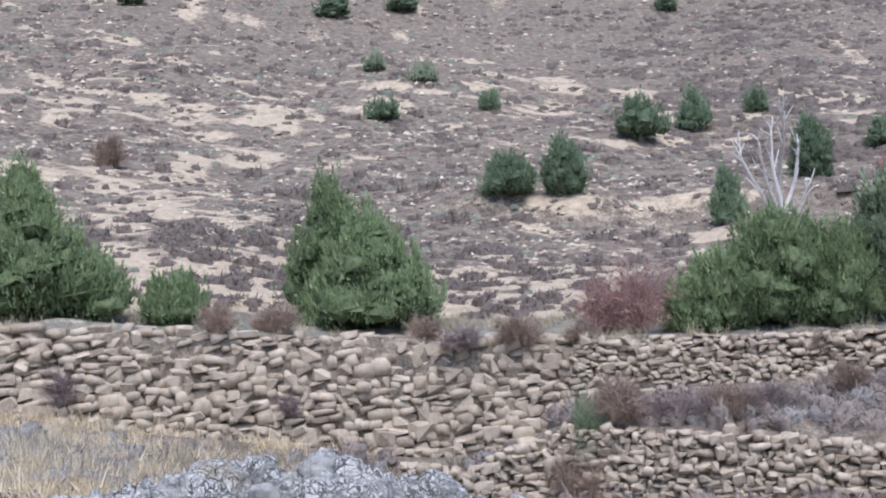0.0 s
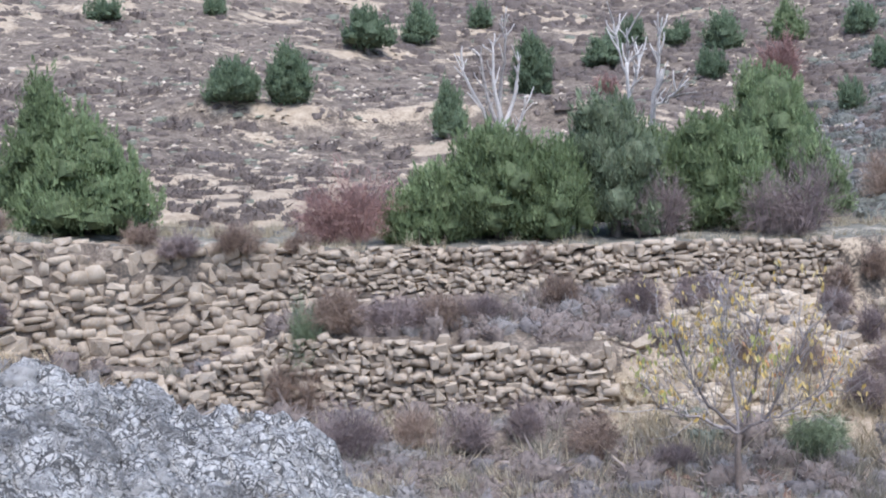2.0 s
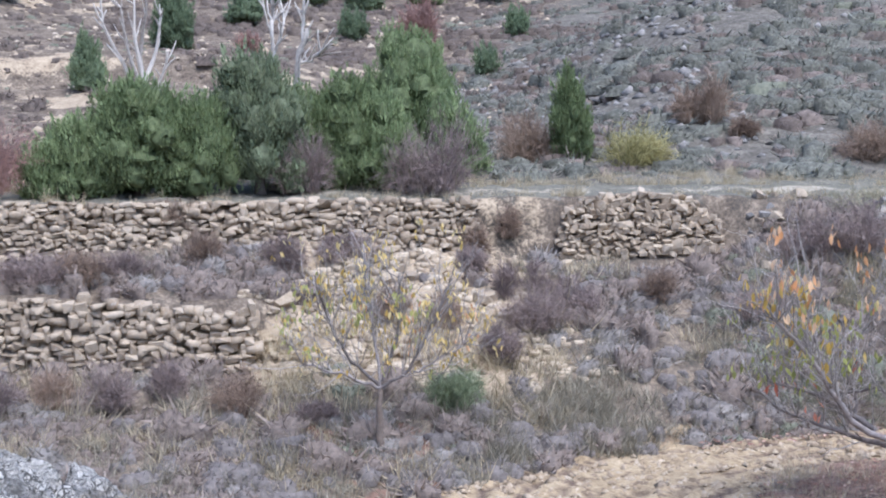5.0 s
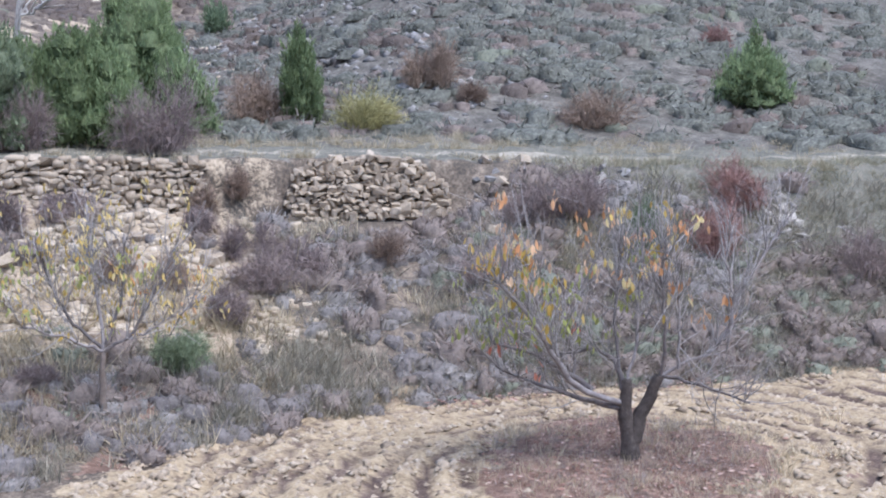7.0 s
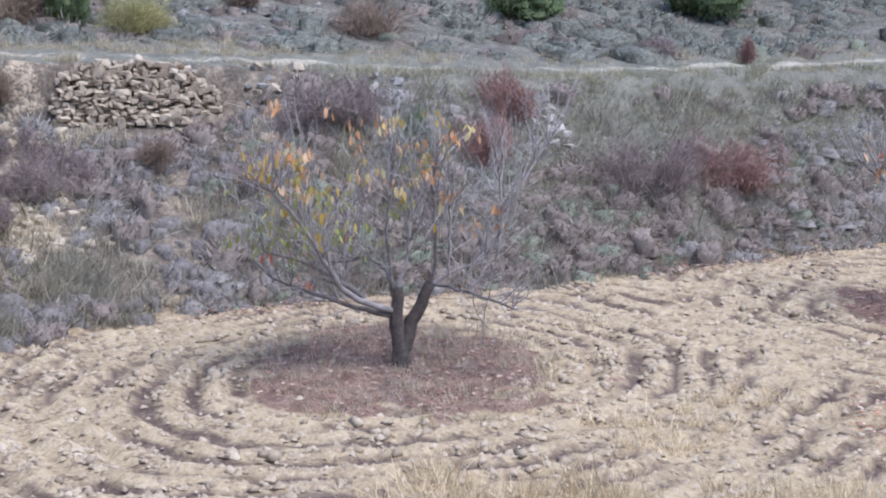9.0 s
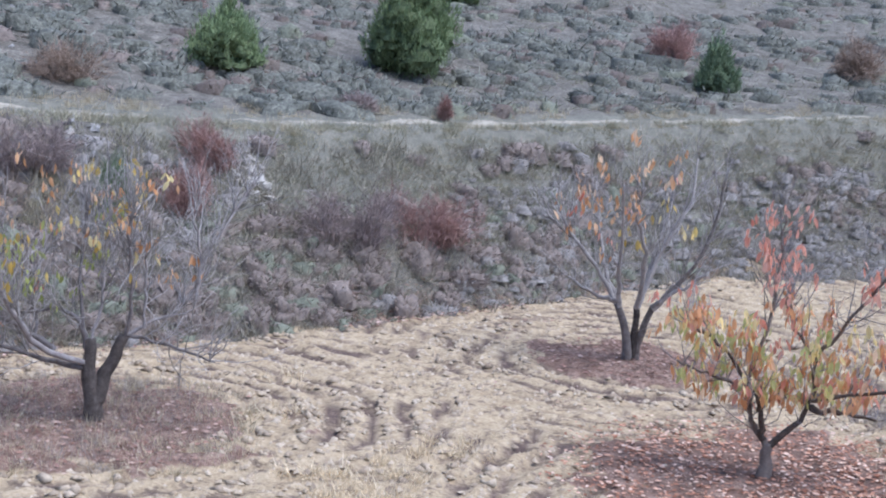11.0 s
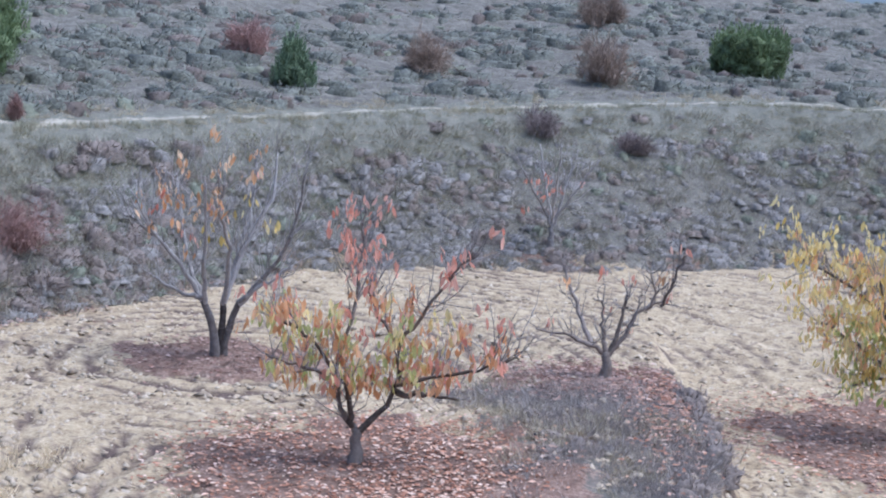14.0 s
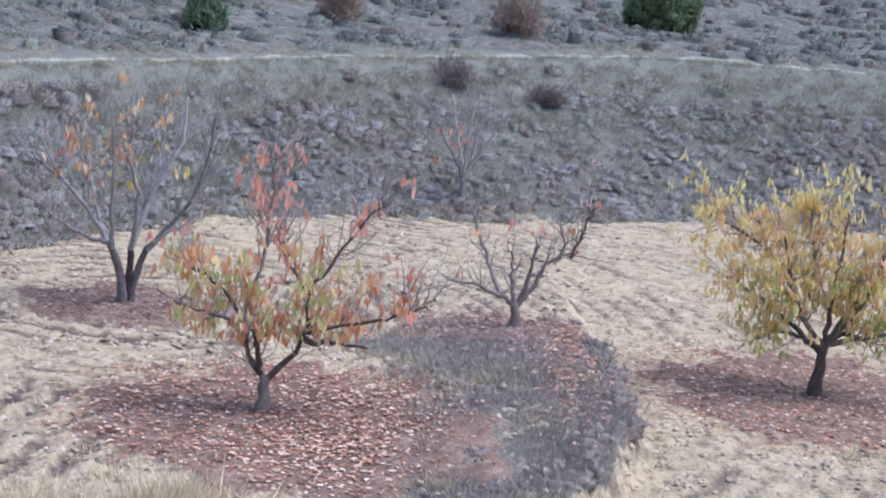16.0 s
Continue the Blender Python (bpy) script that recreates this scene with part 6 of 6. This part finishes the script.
orchard_tree("pruned", "low pruned fruit tree, nearly bare",
             [[(0, 0), (0.02, 0.25), (0.0, 0.55)]],
             [[(0.0, 0.5), (-0.4, 0.75), (-0.8, 0.88), (-1.3, 0.95)], [(-0.3, 0.7), (-0.55, 1.2), (-0.8, 1.7), (-1.0, 2.2)], [(0.0, 0.55), (-0.12, 1.0), (-0.15, 1.5)],
              [(0.05, 0.5), (0.35, 1.0), (0.65, 1.4), (1.1, 1.6)], [(0.05, 0.55), (0.22, 1.1), (0.25, 1.6)], [(0.65, 1.4), (0.8, 1.8), (0.6, 2.2)], [(0.9, 1.5), (1.05, 1.9), (1.3, 2.5)]],
             0.13, 504, [(LEAF_RED, 26, (-1.8, 1.6, 0.8, 3)), (LEAF_ORANGE, 10, (-1.8, 1.6, 0.8, 3))], twig=0.5, twigs_per=16, up=0.7, limb_bark=LIMB, main=BARK_MID, bark=BARK_BROWN, thick=0.42)
orchard_tree("far", "bare grey fruit tree at the field's far edge",
             [[(0, 0), (0.0, 0.4), (-0.02, 0.8)]],
             [[(-0.02, 0.7), (-0.5, 1.6), (-1.2, 2.8)], [(0, 0.8), (0.05, 1.8), (0.1, 3.1)], [(0, 0.7), (0.5, 1.6), (1.2, 2.7)], [(0, 0.8), (-0.3, 2.0), (-0.5, 3.0)], [(0, 0.7), (0.3, 1.8), (0.6, 2.9)]],
             0.11, 505, [(LEAF_RED, 40, (-2, 2, 0.3, 2.2))], BARK_PALE, twigs_per=8)
orchard_tree("yellow", "leafy yellow fruit tree turning in autumn",
             [[(0, 0), (0.02, 0.5), (0.08, 1.2)]],
             [[(0.05, 1.0), (-0.4, 1.6), (-0.7, 2.4), (-0.9, 3.3)], [(0.08, 1.1), (0.5, 1.7), (0.8, 2.3), (1.0, 3.2)], [(0.08, 1.2), (0.1, 2.2), (0.2, 3.7)], [(0.0, 0.9), (-0.9, 1.5), (-1.9, 2.0)],
              [(0.08, 1.1), (1.1, 1.4), (2.0, 1.9)], [(-0.6, 2.2), (-1.5, 2.9), (-2.6, 3.4)], [(0.08, 1.1), (0.9, 2.4), (1.7, 3.2)], [(0.0, 1.0), (-0.5, 1.2), (-1.1, 1.3)], [(-0.4, 1.6), (-0.3, 2.6), (-0.5, 3.6)],
              [(0.1, 1.2), (0.5, 1.3), (0.9, 1.1)]],
             0.15, 506, [(LEAF_YELLOW, 3000, (-3.2, 2.8, 1.3, 4.5)), (LEAF_ORANGE, 800, (-2.6, 1.5, 1.4, 3.8)), (LEAF_GREEN, 700, (-1.6, 1.8, 0.8, 2.6))], BARK_BROWN, twigs_per=22, leaf=0.17, up=0.35, limb_bark=LIMB, main=BARK_BROWN)
orchard_tree("young", "young pale-barked almond tree with yellow leaves",
             [[(0, 0), (0.03, 0.6), (0.07, 1.1)]],
             [[(0.07, 1.05), (-0.35, 1.5), (-0.75, 2.2), (-0.95, 2.9)], [(0.07, 1.1), (0.0, 1.9), (-0.1, 2.6), (-0.1, 3.4)], [(0.07, 1.1), (0.5, 1.35), (0.9, 1.9), (1.25, 2.6)], [(0.1, 1.2), (0.4, 2.0), (0.5, 3.0)], [(0.07, 1.1), (-0.5, 1.4), (-1.2, 1.7)], [(0.45, 1.3), (1.0, 1.5), (1.65, 1.9)]],
             0.075, 507, [(LEAF_YELLOW, 620, (-1.9, 2.0, 1.4, 3.8)), (LEAF_GREEN, 190, (-1.6, 1.0, 1.3, 3.0)), (LEAF_ORANGE, 50, (-0.5, 2.0, 1.3, 2.6))], BARK_BROWN, twigs_per=22, leaf=0.12, limb_bark=BARK_PALE, main=LIMB)


# ---- dead white trees in the thicket ----
def dead_tree(az, d, label, limbs, seed, r=0.17, base=0.0):
    rng = np.random.default_rng(seed)
    tree = thing("dead_tree", place(az, d, base), -az, label, "tree")
    twigs = []
    for k, line in enumerate(limbs):
        pts = bent([(x, rng.normal() * 0.1 * i, z) for i, (x, z) in enumerate(line)], 9, rng, 0.018)
        part("trunk" if k == 0 else "limb", mesh_of("limb", *tube(pts, r if k == 0 else r * 0.5, r * 0.5 if k == 0 else 0.02, 7, rng, 0.12), DEADWOOD), tree)
        for j in range(9):
            i = rng.integers(3, 9)
            s = pts[i]
            way = pts[min(i + 1, 8)] - pts[i - 1]
            w = way / np.linalg.norm(way) * 0.9 + rng.normal(size=3) * [0.5, 0.4, 0.2] + [0, 0, 0.3]
            e = s + w / np.linalg.norm(w) * rng.uniform(0.25, 0.75)
            q = bent([s, (s + e) / 2 + rng.normal(size=3) * 0.03, e], 4, rng, 0.008)
            twigs.append(tube(q, 0.03, 0.013, 4))
    part("branchwork", mesh_of("branchwork", *joined(twigs), DEADWOOD), tree, kind="stuff")
    return tree


dead_tree(12.55, 46.0, "bleached dead tree with bare forked branches",
          [[(0, 0), (0.03, 0.9), (0.08, 1.7)], [(0.03, 1.1), (-0.4, 2.1), (-0.85, 3.1), (-1.0, 3.6)], [(0.08, 1.6), (0.1, 2.7), (0.3, 3.7), (0.35, 4.5)], [(0.1, 1.6), (0.55, 2.6), (0.75, 3.7)], [(0.05, 1.4), (-0.25, 2.5), (-0.4, 3.8)],
           [(0.08, 1.7), (-0.02, 2.9), (0.0, 4.1)], [(0.0, 1.0), (0.5, 1.5), (0.95, 2.4)], [(0, 0.9), (-0.45, 1.2), (-0.6, 0.8)]], 601)
dead_tree(17.4, 37.5, "bleached dead trunk rising from a juniper", [[(0, 0), (0.02, 1.8), (0.05, 3.6)], [(0.04, 3.2), (-0.12, 3.9), (-0.22, 4.6)], [(0.04, 3.3), (0.12, 3.8), (0.1, 4.3)], [(0.03, 2.7), (0.25, 3.2), (0.4, 3.7)]], 602, 0.075)
dead_tree(18.3, 37.0, "bleached dead trunk leaning out of a juniper", [[(-0.2, 0), (-0.1, 1.5), (0.05, 2.6), (0.3, 3.4)], [(0.2, 3.1), (0.22, 3.7), (0.26, 4.2)], [(0.05, 2.6), (0.35, 2.65), (0.6, 2.8)]], 603, 0.1)


# ---- loose rubble ----
def rubble(name, label, n, az0, az1, d0, d1, size, seed, meshes, density):
    rng = np.random.default_rng(seed)
    heap = thing(name, place((az0 + az1) / 2, (d0 + d1) / 2), label=label, category="stones")
    inv = heap.matrix_world.inverted()
    made = 0
    while made < n:
        az, d = rng.uniform(az0, az1), rng.uniform(d0, d1)
        if rng.random() > density(az, d):
            continue
        s = size * rng.choice([0.6, 0.8, 1.0, 1.4, 1.9], p=[0.3, 0.3, 0.2, 0.14, 0.06])
        p = place(az, d, s * 0.1)
        ob = part("stone", meshes[rng.integers(len(meshes))], heap)
        ob.matrix_basis = inv @ Matrix.Translation(p) @ pose(0, 0, 0, rng.normal() * 20, rng.normal() * 20, rng.uniform(0, 360)) @ Matrix.Diagonal((s * 1.2, s, s * 0.7, 1))
        made += 1


rubble("rubble_slope", "collapsed wall stones on a sandy slip", 300, 15.5, 27.5, 27.2, 31.6, 0.17, 701, TAN + STONES[:4],
       lambda a, d: math.exp(-((a - 21.5) / 4.8) ** 2) if d < track_d(a) - 0.8 else 0.0)
cover("rubble_stones", "small tan stones strewn over the slip", "stones", TAN_STONE, STONE_T, 2600, 15.5, 30, lambda az: low_d(az) - 1.6, lambda az: track_d(az) - 0.5, (0.08, 0.26), (0.45, 0.75), 341,
      lambda az, d, x, y: np.exp(-((az - 22.3) / 5.0) ** 2) * (0.35 + 0.65 * smooth(-0.3, 0.3, fbm(x / 1.2, y / 1.2, 3, 68))))
rubble("stone_heap", "small heap of pale stones under the track", 75, 45.2, 48.2, 32.0, 34.4, 0.17, 702, PALE, lambda a, d: math.exp(-((a - 46.4) / 0.75) ** 2 - ((d - 33.6) / 0.5) ** 2))
rubble("fallen_stones", "few pale stones at the slope's top", 40, 34.9, 36.8, 31.0, 33.2, 0.16, 703, GREY + STONES[:4], lambda a, d: 0.5)
rubble("fallen_stones", "few grey stones at the slope's top", 22, 39.2, 41.2, 32.2, 33.4, 0.15, 704, GREY + PALE[:2], lambda a, d: 0.6)


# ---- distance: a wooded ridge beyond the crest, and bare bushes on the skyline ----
# woods tinted blue: some distance haze is put into the colour
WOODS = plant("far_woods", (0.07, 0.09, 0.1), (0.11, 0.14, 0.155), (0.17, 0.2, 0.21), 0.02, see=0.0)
ridge_e = curve([(74, 0.8), (75.5, 1.8), (77, 2.15), (78.9, 2.4), (81.5, 2.62), (83.4, 2.64), (88, 2.45), (96, 2.0), (108, 1.2), (118, 0.2)])


def distant_ridge():
    az, d = np.linspace(74, 118, 120), np.linspace(520, 1500, 40)
    A, D = np.meshgrid(az, d, indexing="ij")
    x, y = plan(A, D)
    top = EYE[2] + 950 * np.tan(np.radians(ridge_e(A)))
    rise = smooth(520, 950, D) * (1 - smooth(960, 1500, D))
    Z = 6.0 + (top - 6.0) * rise + 2.0 * fbm(x / 60, y / 60, 3, 5) * rise
    idx = np.arange(A.size).reshape(A.shape)
    quads = np.stack([idx[:-1, :-1], idx[:-1, 1:], idx[1:, 1:], idx[1:, :-1]], -1).reshape(-1, 4)
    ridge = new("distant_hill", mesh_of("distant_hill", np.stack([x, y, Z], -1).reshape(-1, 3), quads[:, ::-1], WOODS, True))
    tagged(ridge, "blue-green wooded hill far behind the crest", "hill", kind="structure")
    rng = np.random.default_rng(91)
    n = 600
    a, q = rng.uniform(75, 100, n), rng.uniform(780, 990, n)
    px, py = plan(a, q)
    rise = smooth(520, 950, q) * (1 - smooth(960, 1500, q))
    z = 5.0 + (EYE[2] + 950 * np.tan(np.radians(ridge_e(a))) - 6.0) * rise
    s = rng.uniform(6, 13, n)
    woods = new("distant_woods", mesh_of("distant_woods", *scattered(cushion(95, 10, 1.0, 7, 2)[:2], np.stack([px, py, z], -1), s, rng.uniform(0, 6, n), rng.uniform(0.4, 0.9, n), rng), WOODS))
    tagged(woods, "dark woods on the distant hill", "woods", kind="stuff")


distant_ridge()
for k, az in enumerate((73.9, 74.7, 75.2, 76.35, 76.7)):
    shrub(az, 0, 0.4, 0.45 + 0.1 * (k % 3), TWIG_BROWN, 930 + k, "small bare bush on the skyline", 160, d=97.0)
